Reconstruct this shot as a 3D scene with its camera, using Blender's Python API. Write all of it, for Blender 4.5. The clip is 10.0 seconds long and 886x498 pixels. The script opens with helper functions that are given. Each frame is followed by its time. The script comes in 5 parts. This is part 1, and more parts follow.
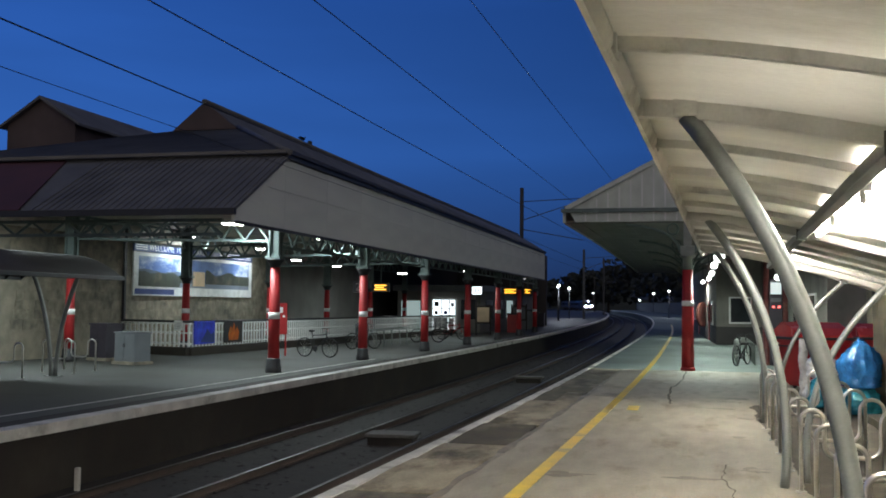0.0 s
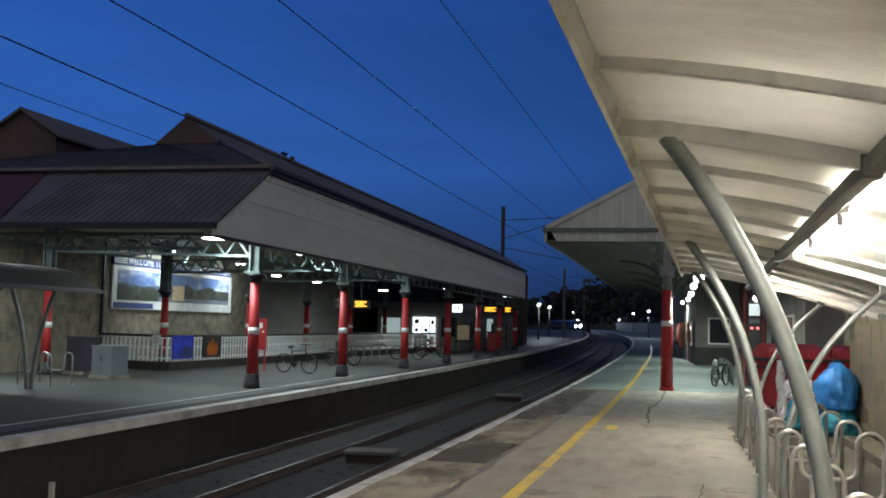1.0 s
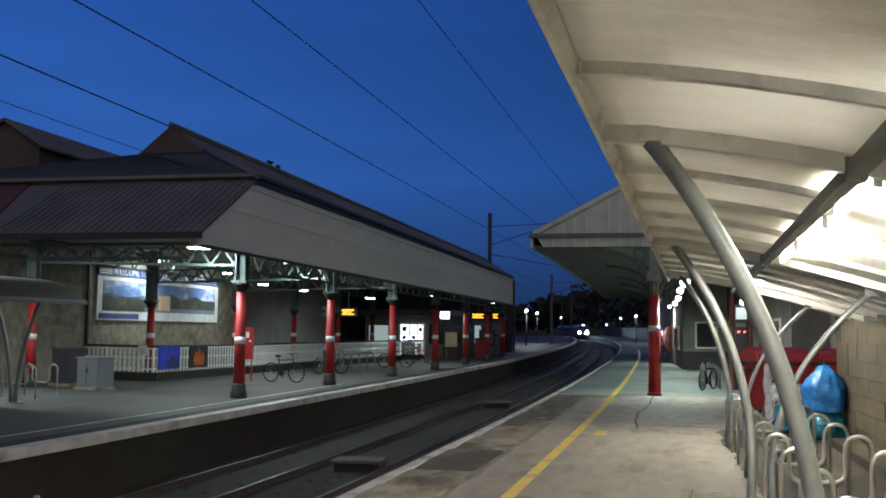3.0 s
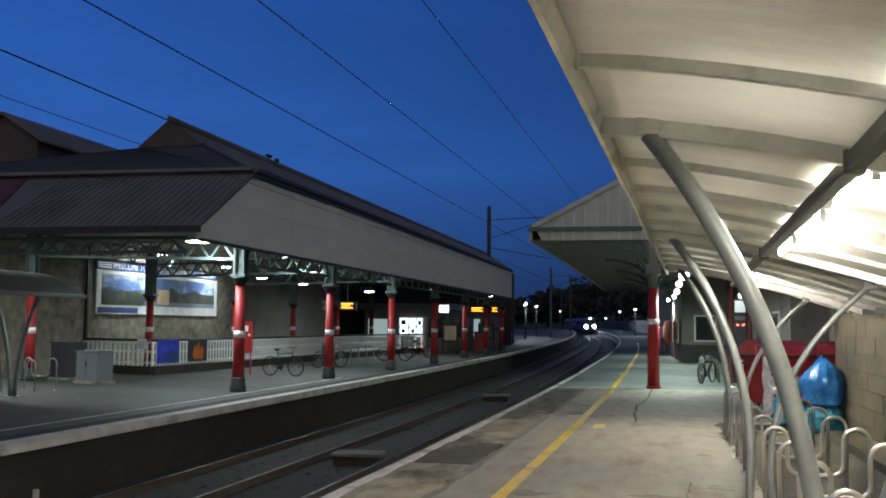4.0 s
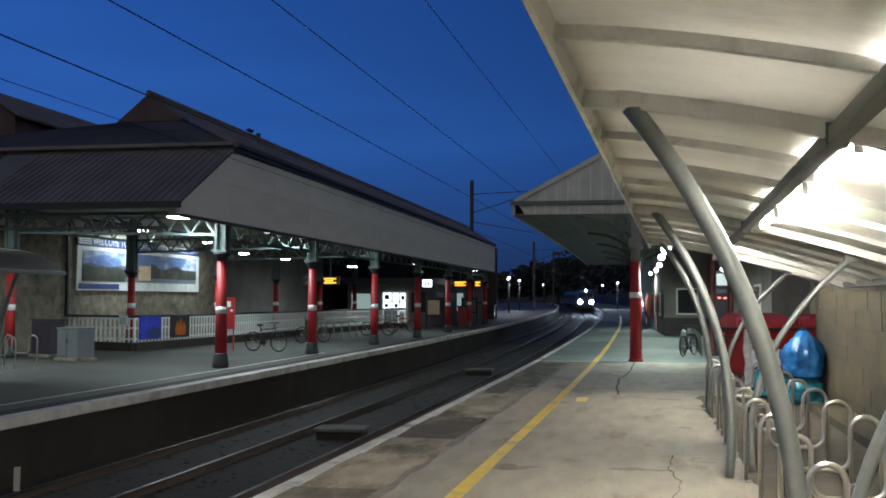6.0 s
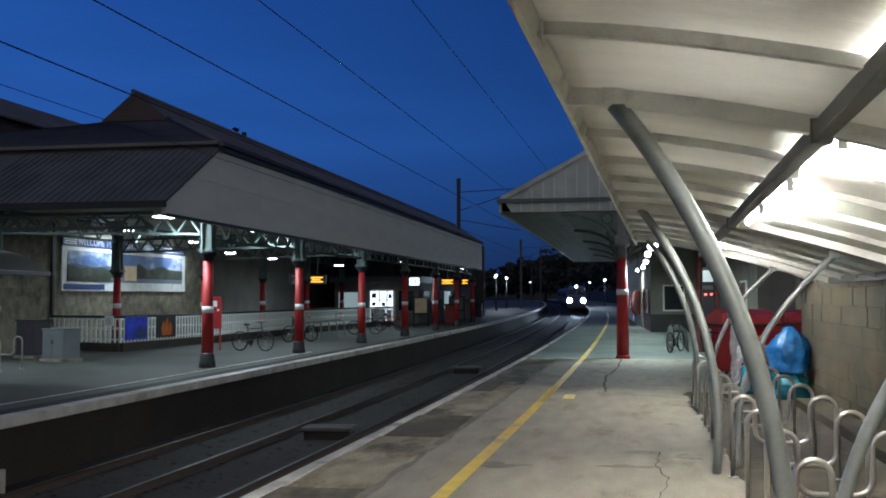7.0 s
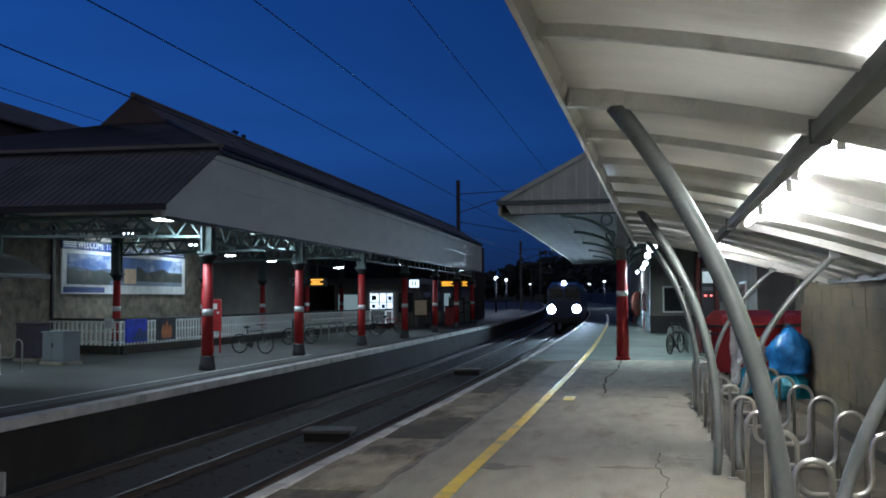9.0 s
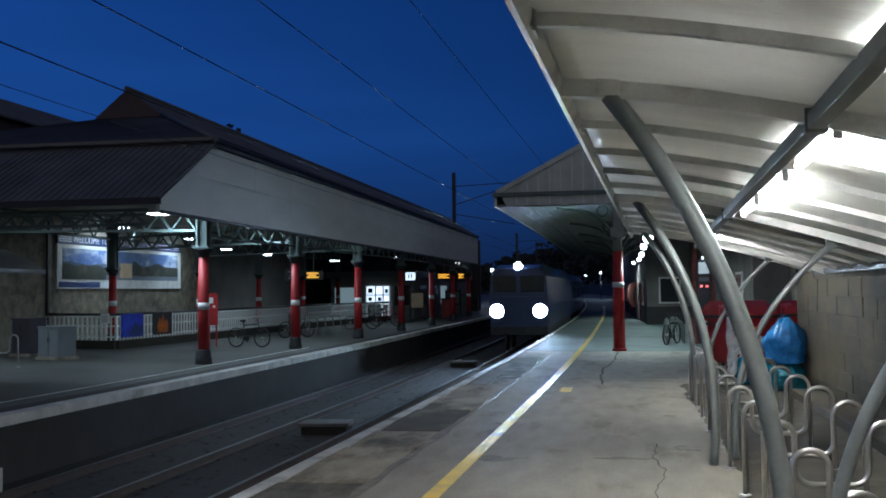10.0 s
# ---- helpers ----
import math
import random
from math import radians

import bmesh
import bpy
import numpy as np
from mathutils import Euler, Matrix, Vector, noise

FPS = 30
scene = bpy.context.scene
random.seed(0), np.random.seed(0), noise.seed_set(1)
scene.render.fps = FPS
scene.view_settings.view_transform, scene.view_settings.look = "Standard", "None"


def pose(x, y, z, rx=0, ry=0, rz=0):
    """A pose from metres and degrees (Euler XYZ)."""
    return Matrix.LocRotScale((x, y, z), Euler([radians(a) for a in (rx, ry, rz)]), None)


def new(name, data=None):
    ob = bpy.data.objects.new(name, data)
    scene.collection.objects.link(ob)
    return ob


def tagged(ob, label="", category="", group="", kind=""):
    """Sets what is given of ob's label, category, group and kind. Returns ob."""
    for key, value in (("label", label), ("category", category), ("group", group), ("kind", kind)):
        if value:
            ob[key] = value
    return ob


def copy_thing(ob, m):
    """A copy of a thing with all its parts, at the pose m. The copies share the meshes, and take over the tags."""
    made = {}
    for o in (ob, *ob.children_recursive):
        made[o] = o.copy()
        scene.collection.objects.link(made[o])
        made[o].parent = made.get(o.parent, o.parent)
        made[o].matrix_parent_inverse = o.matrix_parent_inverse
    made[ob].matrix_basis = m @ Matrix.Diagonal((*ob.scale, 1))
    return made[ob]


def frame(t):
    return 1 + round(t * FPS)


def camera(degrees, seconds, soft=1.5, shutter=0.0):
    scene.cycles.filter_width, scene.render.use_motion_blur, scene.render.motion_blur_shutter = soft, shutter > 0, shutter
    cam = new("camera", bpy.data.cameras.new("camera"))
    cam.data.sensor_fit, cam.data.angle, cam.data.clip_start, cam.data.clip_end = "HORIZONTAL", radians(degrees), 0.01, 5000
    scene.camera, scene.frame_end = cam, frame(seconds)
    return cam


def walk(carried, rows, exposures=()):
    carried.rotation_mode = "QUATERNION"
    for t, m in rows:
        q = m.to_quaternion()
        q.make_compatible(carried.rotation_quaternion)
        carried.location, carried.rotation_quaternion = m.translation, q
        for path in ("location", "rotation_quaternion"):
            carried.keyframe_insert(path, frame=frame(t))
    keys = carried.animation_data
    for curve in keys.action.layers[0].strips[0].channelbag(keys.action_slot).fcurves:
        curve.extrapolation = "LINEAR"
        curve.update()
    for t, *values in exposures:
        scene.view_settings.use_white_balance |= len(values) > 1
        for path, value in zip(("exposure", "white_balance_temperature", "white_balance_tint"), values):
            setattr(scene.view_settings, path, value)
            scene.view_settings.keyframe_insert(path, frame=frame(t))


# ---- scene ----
cam = camera(48.0, 10.0, soft=1.8)
PATH = [
    (0.0, 93.200, -0.615, 13.894, -0.017, -0.062, 1.850),
    (0.5, 93.730, -1.139, 13.627, -0.012, -0.106, 1.844),
    (1.0, 94.230, -1.295, 12.759, -0.013, -0.078, 1.843),
    (1.5, 94.968, -0.482, 12.535, -0.011, -0.047, 1.844),
    (2.0, 94.732, -0.613, 12.632, -0.006, -0.067, 1.839),
    (2.5, 94.699, -0.698, 12.125, -0.010, -0.038, 1.848),
    (4.0, 94.272, -0.574, 12.025, -0.002, -0.025, 1.848),
    (4.5, 93.862, -0.515, 11.913, -0.002, -0.007, 1.852),
    (5.0, 93.125, -0.246, 11.949, 0.000, -0.000, 1.850),
    (5.5, 92.840, -0.303, 11.530, 0.002, 0.023, 1.854),
    (6.0, 92.806, -0.262, 11.078, 0.003, 0.035, 1.856),
    (7.5, 92.663, 0.211, 10.226, 0.009, 0.060, 1.860),
    (8.0, 92.935, 0.183, 10.381, 0.009, 0.047, 1.856),
    (8.5, 92.993, 0.046, 10.448, 0.009, 0.039, 1.854),
    (9.0, 92.813, 0.273, 10.343, 0.009, 0.046, 1.856),
    (9.5, 92.680, 0.206, 10.258, 0.006, 0.061, 1.859),
    (10.0, 92.378, 0.668, 10.139, 0.009, 0.071, 1.854),
]
walk(cam, [(t, pose(x, y, z, a, b, c)) for t, a, b, c, x, y, z in PATH],
     exposures=[(0.0, 0.3, 6600, 10), (5.0, 0.3, 6600, 10), (6.0, 0.2, 6450, 10), (7.5, -0.08, 5950, 10), (9.0, -0.4, 5700, 10), (10.0, -0.65, 5600, 10)])


# ---- world: the blue hour, brighter over the western sky ----
def make_world():
    world = bpy.data.worlds.new("dusk")
    scene.world = world
    world.use_nodes = True
    nt = world.node_tree
    nt.nodes.clear()
    co = nt.nodes.new("ShaderNodeTexCoord")
    sep = nt.nodes.new("ShaderNodeSeparateXYZ")
    nt.links.new(co.outputs["Generated"], sep.inputs[0])
    ramp = nt.nodes.new("ShaderNodeValToRGB")
    cr = ramp.color_ramp
    cr.elements[0].position, cr.elements[0].color = 0.0, (0.012, 0.024, 0.075, 1)
    cr.elements[1].position, cr.elements[1].color = 1.0, (0.04, 0.065, 0.16, 1)
    for p, c in ((0.05, (0.016, 0.05, 0.17)), (0.15, (0.02, 0.085, 0.32)), (0.30, (0.014, 0.066, 0.28)), (0.42, (0.010, 0.045, 0.21)), (0.6, (0.025, 0.055, 0.19))):
        e = cr.elements.new(p)
        e.color = (*c, 1)
    nt.links.new(sep.outputs["Z"], ramp.inputs[0])
    dot = nt.nodes.new("ShaderNodeVectorMath")
    dot.operation = "DOT_PRODUCT"
    dot.inputs[1].default_value = (-0.94, 0.34, 0.0)
    nt.links.new(co.outputs["Generated"], dot.inputs[0])
    mr = nt.nodes.new("ShaderNodeMapRange")
    for k, v in enumerate((0.1, 0.8, 0.38, 1.16)):
        mr.inputs[k + 1].default_value = v
    nt.links.new(dot.outputs["Value"], mr.inputs[0])
    cloud = nt.nodes.new("ShaderNodeTexNoise")
    cloud.inputs["Scale"].default_value = 3.0
    cloud.inputs["Detail"].default_value = 5.0
    mp = nt.nodes.new("ShaderNodeMapping")
    mp.inputs["Scale"].default_value = (1, 1, 6)
    nt.links.new(co.outputs["Generated"], mp.inputs[0])
    nt.links.new(mp.outputs[0], cloud.inputs["Vector"])
    cm = nt.nodes.new("ShaderNodeMapRange")
    for k, v in enumerate((0.35, 0.7, 0.93, 1.06)):
        cm.inputs[k + 1].default_value = v
    nt.links.new(cloud.outputs["Fac"], cm.inputs[0])
    mul = nt.nodes.new("ShaderNodeMath")
    mul.operation = "MULTIPLY"
    nt.links.new(mr.outputs[0], mul.inputs[0])
    nt.links.new(cm.outputs[0], mul.inputs[1])
    bg = nt.nodes.new("ShaderNodeBackground")
    nt.links.new(ramp.outputs[0], bg.inputs[0])
    nt.links.new(mul.outputs[0], bg.inputs[1])
    # an added glow, broad and low behind the camera, brightens roofs and fascia
    fill_side = nt.nodes.new("ShaderNodeVectorMath")
    fill_side.operation = "DOT_PRODUCT"
    fill_side.inputs[1].default_value = (0.35, -0.92, 0.18)
    nt.links.new(co.outputs["Generated"], fill_side.inputs[0])
    fade = nt.nodes.new("ShaderNodeMapRange")
    fade.interpolation_type = "SMOOTHSTEP"
    for k, v in enumerate((-0.1, 1.0, 0.0, 1.0)):
        fade.inputs[k + 1].default_value = v
    nt.links.new(fill_side.outputs["Value"], fade.inputs[0])
    fill_glow = nt.nodes.new("ShaderNodeBackground")
    fill_glow.inputs[0].default_value = (0.27, 0.245, 0.185, 1)
    nt.links.new(fade.outputs[0], fill_glow.inputs[1])
    both = nt.nodes.new("ShaderNodeAddShader")
    nt.links.new(bg.outputs[0], both.inputs[0])
    nt.links.new(fill_glow.outputs[0], both.inputs[1])
    out = nt.nodes.new("ShaderNodeOutputWorld")
    nt.links.new(both.outputs[0], out.inputs[0])


make_world()


# ---- materials ----
def mat(name, base, rough=0.6, metal=0.0, scale=6.0, vary=0.25, tint=None, fine=60.0, bump=0.1, spot=0.0, stretch=(1, 1, 1), per_object=0.0, coat=0.0):
    """A surface with broad and fine variation. tint: the colour of stains; spot: how far they reach."""
    m = bpy.data.materials.new(name)
    m.use_nodes = True
    nt = m.node_tree
    b = nt.nodes["Principled BSDF"]
    b.inputs["Metallic"].default_value = metal
    b.inputs["Coat Weight"].default_value = coat
    co = nt.nodes.new("ShaderNodeTexCoord")
    mp = nt.nodes.new("ShaderNodeMapping")
    mp.inputs["Scale"].default_value = stretch
    if per_object:
        # pieces of one wall or floor share one run of stains
        where = nt.nodes.new("ShaderNodeObjectInfo")
        shift = nt.nodes.new("ShaderNodeVectorMath")
        nt.links.new(co.outputs["Object"], shift.inputs[0])
        nt.links.new(where.outputs["Location"], shift.inputs[1])
        nt.links.new(shift.outputs[0], mp.inputs[0])
    else:
        nt.links.new(co.outputs["Object"], mp.inputs[0])
    n1 = nt.nodes.new("ShaderNodeTexNoise")
    n1.inputs["Scale"].default_value, n1.inputs["Detail"].default_value = scale, 6
    n2 = nt.nodes.new("ShaderNodeTexNoise")
    n2.inputs["Scale"].default_value, n2.inputs["Detail"].default_value = fine, 4
    for n in (n1, n2):
        nt.links.new(mp.outputs[0], n.inputs["Vector"])
    add = nt.nodes.new("ShaderNodeMath")
    add.operation = "MULTIPLY_ADD"
    add.inputs[1].default_value = 0.35
    nt.links.new(n2.outputs["Fac"], add.inputs[0])
    nt.links.new(n1.outputs["Fac"], add.inputs[2])
    mr = nt.nodes.new("ShaderNodeMapRange")
    for k, v in enumerate((0.45, 0.95, 1 - vary, 1 + vary)):
        mr.inputs[k + 1].default_value = v
    nt.links.new(add.outputs[0], mr.inputs[0])
    val = mr.outputs[0]
    if per_object:
        oi = nt.nodes.new("ShaderNodeObjectInfo")
        pr = nt.nodes.new("ShaderNodeMapRange")
        pr.inputs[3].default_value, pr.inputs[4].default_value = 1 - per_object, 1 + per_object
        nt.links.new(oi.outputs["Random"], pr.inputs[0])
        mm = nt.nodes.new("ShaderNodeMath")
        mm.operation = "MULTIPLY"
        nt.links.new(val, mm.inputs[0])
        nt.links.new(pr.outputs[0], mm.inputs[1])
        val = mm.outputs[0]
    mix = nt.nodes.new("ShaderNodeMix")
    mix.data_type = "RGBA"
    mix.inputs[6].default_value = (*base, 1)
    mix.inputs[7].default_value = (*(tint or base), 1)
    st = nt.nodes.new("ShaderNodeMapRange")
    st.inputs[1].default_value, st.inputs[2].default_value = 0.62 - spot * 0.3, 0.78 - spot * 0.3
    st.inputs[3].default_value, st.inputs[4].default_value = 0.0, 1.0 if tint else 0.0
    n3 = nt.nodes.new("ShaderNodeTexNoise")
    n3.inputs["Scale"].default_value, n3.inputs["Detail"].default_value = scale * 0.4, 8
    n3.inputs["Roughness"].default_value = 0.65
    nt.links.new(mp.outputs[0], n3.inputs["Vector"])
    nt.links.new(n3.outputs["Fac"], st.inputs[0])
    nt.links.new(st.outputs[0], mix.inputs[0])
    sc = nt.nodes.new("ShaderNodeVectorMath")
    sc.operation = "SCALE"
    nt.links.new(mix.outputs[2], sc.inputs[0])
    nt.links.new(val, sc.inputs["Scale"])
    nt.links.new(sc.outputs[0], b.inputs["Base Color"])
    rr = nt.nodes.new("ShaderNodeMapRange")
    rr.inputs[3].default_value, rr.inputs[4].default_value = max(0.02, rough - 0.1), min(1, rough + 0.1)
    nt.links.new(n1.outputs["Fac"], rr.inputs[0])
    nt.links.new(rr.outputs[0], b.inputs["Roughness"])
    if bump:
        bp = nt.nodes.new("ShaderNodeBump")
        bp.inputs["Strength"].default_value, bp.inputs["Distance"].default_value = bump, 0.01
        nt.links.new(add.outputs[0], bp.inputs["Height"])
        nt.links.new(bp.outputs[0], b.inputs["Normal"])
    return m


def glow(name, colour, strength):
    m = bpy.data.materials.new(name)
    m.use_nodes = True
    b = m.node_tree.nodes["Principled BSDF"]
    b.inputs["Base Color"].default_value = (0.8, 0.8, 0.8, 1)
    b.inputs["Emission Color"].default_value = (*colour, 1)
    b.inputs["Emission Strength"].default_value = strength
    return m


CONCRETE = mat("concrete", (0.285, 0.256, 0.198), 0.75, scale=3.2, vary=0.2, tint=(0.16, 0.135, 0.092), spot=0.26, fine=26, bump=0.25, stretch=(1.25, 0.38, 1))
SOIL = mat("dark_soil", (0.06, 0.05, 0.033), 0.9, scale=2.5, vary=0.45, tint=(0.13, 0.11, 0.075), spot=0.3, fine=40, bump=0.8)
TROUGH = mat("trough_concrete", (0.10, 0.095, 0.088), 0.85, scale=4, vary=0.3, tint=(0.05, 0.045, 0.04), spot=0.3)
STAIN = mat("damp_stain", (0.16, 0.14, 0.10), 0.6, scale=4, vary=0.4, tint=(0.3, 0.26, 0.2), spot=0.3, bump=0.2)
SLAB = mat("old_slab", (0.25, 0.215, 0.145), 0.8, scale=3.0, vary=0.35, tint=(0.07, 0.055, 0.026), spot=0.5, fine=30, bump=0.4, per_object=0.42, stretch=(1.2, 0.45, 1))
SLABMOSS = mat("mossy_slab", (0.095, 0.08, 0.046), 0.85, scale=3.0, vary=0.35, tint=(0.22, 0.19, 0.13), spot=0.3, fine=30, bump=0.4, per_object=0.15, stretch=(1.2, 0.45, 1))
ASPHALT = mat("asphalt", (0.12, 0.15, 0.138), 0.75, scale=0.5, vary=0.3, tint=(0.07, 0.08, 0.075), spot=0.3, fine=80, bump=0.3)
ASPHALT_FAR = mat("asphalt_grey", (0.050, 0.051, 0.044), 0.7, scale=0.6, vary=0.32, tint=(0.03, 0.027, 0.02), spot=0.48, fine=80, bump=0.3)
COPING = mat("coping_white", (0.58, 0.56, 0.51), 0.7, scale=2.0, vary=0.3, tint=(0.2, 0.19, 0.16), spot=0.3)
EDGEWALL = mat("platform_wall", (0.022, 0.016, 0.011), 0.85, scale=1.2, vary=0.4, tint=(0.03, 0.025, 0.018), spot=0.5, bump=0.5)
YELLOW = mat("yellow_paint", (0.74, 0.50, 0.04), 0.4, scale=3, vary=0.2, tint=(0.36, 0.28, 0.12), spot=0.35)
BALLAST = mat("ballast", (0.015, 0.0115, 0.009), 0.95, scale=7, vary=0.4, fine=40, bump=1.0, tint=(0.02, 0.016, 0.013), spot=0.5)
SLEEPER = mat("sleeper", (0.02, 0.016, 0.013), 0.9, scale=3, vary=0.4)
RAIL = mat("rail_steel", (0.07, 0.05, 0.04), 0.7, metal=0.2, scale=5, vary=0.3)
RAILTOP = mat("rail_head", (0.06, 0.052, 0.046), 0.46, metal=0.8, scale=5, vary=0.1)
STONE = mat("rubble_stone", (0.225, 0.195, 0.145), 0.9, scale=3.0, vary=0.4, tint=(0.12, 0.107, 0.082), spot=0.4, bump=0.7, per_object=0.16)
MORTAR = mat("mortar", (0.23, 0.20, 0.15), 0.95, scale=2.0, vary=0.3, tint=(0.12, 0.10, 0.075), spot=0.35, bump=0.6)
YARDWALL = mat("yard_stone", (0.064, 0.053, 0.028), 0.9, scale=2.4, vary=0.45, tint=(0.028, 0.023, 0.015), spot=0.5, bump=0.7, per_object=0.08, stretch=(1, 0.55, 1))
SLATE = mat("slate_roof", (0.125, 0.125, 0.13), 0.8, scale=0.8, vary=0.3, tint=(0.08, 0.078, 0.08), spot=0.3, fine=20, bump=0.4)
DULLROOF = mat("dull_red_sheet", (0.085, 0.03, 0.034), 0.8, scale=0.8, vary=0.3, tint=(0.05, 0.022, 0.025), spot=0.3, bump=0.3)
REDROOF = mat("brick_red", (0.10, 0.072, 0.068), 0.85, scale=0.8, vary=0.3, bump=0.4)
FASCIA = mat("fascia_grey", (0.74, 0.75, 0.67), 0.65, scale=0.5, vary=0.15, tint=(0.5, 0.5, 0.46), spot=0.2, stretch=(1, 0.4, 2))
SOFFIT = mat("soffit_cream", (0.52, 0.49, 0.42), 0.7, scale=0.7, vary=0.2, tint=(0.2, 0.18, 0.15), spot=0.3)
RED = mat("red_paint", (0.36, 0.016, 0.018), 0.55, scale=4, vary=0.2, tint=(0.25, 0.012, 0.012), spot=0.25)
GREEN = mat("sage_green_paint", (0.115, 0.15, 0.142), 0.55, scale=4, vary=0.22, tint=(0.07, 0.10, 0.093), spot=0.3)
DARKIRON = mat("dark_iron", (0.025, 0.025, 0.028), 0.5, scale=5, vary=0.3)
WHITE = mat("white_paint", (0.74, 0.74, 0.72), 0.5, scale=3, vary=0.12, tint=(0.5, 0.5, 0.47), spot=0.2)
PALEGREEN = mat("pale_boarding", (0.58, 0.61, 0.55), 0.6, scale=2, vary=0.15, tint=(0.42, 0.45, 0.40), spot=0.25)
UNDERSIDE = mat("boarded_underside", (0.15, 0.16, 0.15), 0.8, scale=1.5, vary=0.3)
STEEL = mat("brushed_steel", (0.55, 0.53, 0.49), 0.32, metal=0.9, scale=8, vary=0.15, fine=90, bump=0.05)
GALV = mat("grey_steel", (0.22, 0.235, 0.22), 0.45, metal=0.3, scale=5, vary=0.2, tint=(0.19, 0.20, 0.19), spot=0.25)
PURLIN = mat("purlin_grey", (0.13, 0.135, 0.125), 0.5, metal=0.2, scale=5, vary=0.2, tint=(0.08, 0.08, 0.075), spot=0.3)
RIBPAINT = mat("painted_rib", (0.62, 0.61, 0.57), 0.5, scale=3, vary=0.15, tint=(0.22, 0.215, 0.2), spot=0.25)
SHEET = mat("roof_sheet", (0.71, 0.70, 0.645), 0.5, scale=1.4, vary=0.16, tint=(0.5, 0.475, 0.41), spot=0.3, stretch=(0.5, 1.5, 1))
BLACK = mat("black_rubber", (0.012, 0.012, 0.013), 0.6, scale=6, vary=0.3)
CABGREY = mat("cabinet_grey", (0.125, 0.135, 0.145), 0.5, scale=2, vary=0.15, tint=(0.12, 0.13, 0.13), spot=0.2)
CABDARK = mat("cabinet_dark", (0.035, 0.03, 0.04), 0.5, scale=2, vary=0.2)
BINRED = mat("bin_plastic", (0.40, 0.02, 0.022), 0.4, scale=2, vary=0.2, tint=(0.22, 0.012, 0.012), spot=0.3)
# the bin red again, made paler for the lamplight on the lid
LIDREDLIT = mat("bin_lid_lit", (0.58, 0.06, 0.055), 0.25, scale=2, vary=0.15, coat=0.3)
BLUEBAG = mat("blue_bag", (0.018, 0.13, 0.36), 0.18, scale=9, vary=0.4, fine=30, bump=1.0)
CYANBAG = mat("teal_bag", (0.015, 0.15, 0.21), 0.18, scale=9, vary=0.4, fine=30, bump=1.0)
PALEBAG = mat("pale_bag", (0.55, 0.55, 0.55), 0.3, scale=7, vary=0.3, bump=0.5)
DULLRED = mat("dull_red", (0.10, 0.018, 0.016), 0.6, scale=3, vary=0.4, tint=(0.18, 0.10, 0.07), spot=0.35)
NAVY = mat("navy_panel", (0.03, 0.05, 0.16), 0.4, scale=2, vary=0.2)
BLUEPANEL = mat("blue_picture", (0.03, 0.05, 0.50), 0.4, scale=3, vary=0.5, tint=(0.02, 0.14, 0.62), spot=0.3)
FLAME = mat("flame_picture", (0.45, 0.10, 0.012), 0.4, scale=4, vary=0.4, tint=(0.6, 0.36, 0.03), spot=0.3)
SKYPIC = mat("picture_sky", (0.10, 0.17, 0.38), 0.35, scale=1.2, vary=0.25, tint=(0.65, 0.68, 0.72), spot=0.4, stretch=(1, 1, 2))
LANDPIC = mat("picture_land", (0.045, 0.052, 0.04), 0.35, scale=2.5, vary=0.5, tint=(0.16, 0.12, 0.09), spot=0.3)
FARHILL = mat("picture_far_hill", (0.09, 0.12, 0.17), 0.35, scale=2.5, vary=0.3)
LAKEPIC = mat("picture_water", (0.20, 0.24, 0.30), 0.35, scale=1.5, vary=0.2)
SANDPIC = mat("picture_house", (0.62, 0.45, 0.28), 0.35, scale=2, vary=0.2)
PLASTER = mat("dim_render", (0.30, 0.29, 0.27), 0.85, scale=0.8, vary=0.2)
STATIONWALL = mat("station_wall", (0.20, 0.185, 0.165), 0.8, scale=1.2, vary=0.25, tint=(0.12, 0.11, 0.10), spot=0.3)
DARKWALL = mat("dark_wall", (0.05, 0.045, 0.045), 0.8, scale=0.8, vary=0.3)
TRAINBODY = mat("train_paint", (0.03, 0.05, 0.12), 0.35, scale=2, vary=0.15, coat=0.4)
LEAF = mat("leaf", (0.022, 0.027, 0.022), 0.8, scale=2, vary=0.5)
BARK = mat("bark", (0.04, 0.03, 0.022), 0.9, scale=5, vary=0.4)
FENCE = mat("fence_paint", (0.80, 0.80, 0.77), 0.6, scale=3, vary=0.2, tint=(0.3, 0.3, 0.28), spot=0.3)
WIRE = mat("overhead_wire", (0.02, 0.02, 0.022), 0.6, scale=5, vary=0.1)
LAMPWHITE = glow("lamp_diffuser", (0.93, 1.0, 0.98), 14.0)
TUBE = glow("fluorescent_tube", (1.0, 0.955, 0.86), 295.0)
FARLAMP = glow("distant_lamp", (0.9, 0.95, 1.0), 5.0)
HEAD = glow("headlight_lens", (0.66, 0.84, 1.0), 2600.0)
MARKER = glow("marker_lens", (0.85, 0.93, 1.0), 30.0)
ORANGE = glow("amber_display", (1.0, 0.45, 0.02), 2.2)
SHOPWHITE = glow("lit_shop_panel", (0.80, 0.92, 1.0), 2.2)
SCREEN = glow("lit_screen", (0.55, 0.75, 0.75), 0.35)
REDLED = glow("red_indicator", (1.0, 0.05, 0.03), 3.0)
GLASS = mat("dark_glass", (0.02, 0.025, 0.03), 0.08, scale=3, vary=0.2, bump=0)


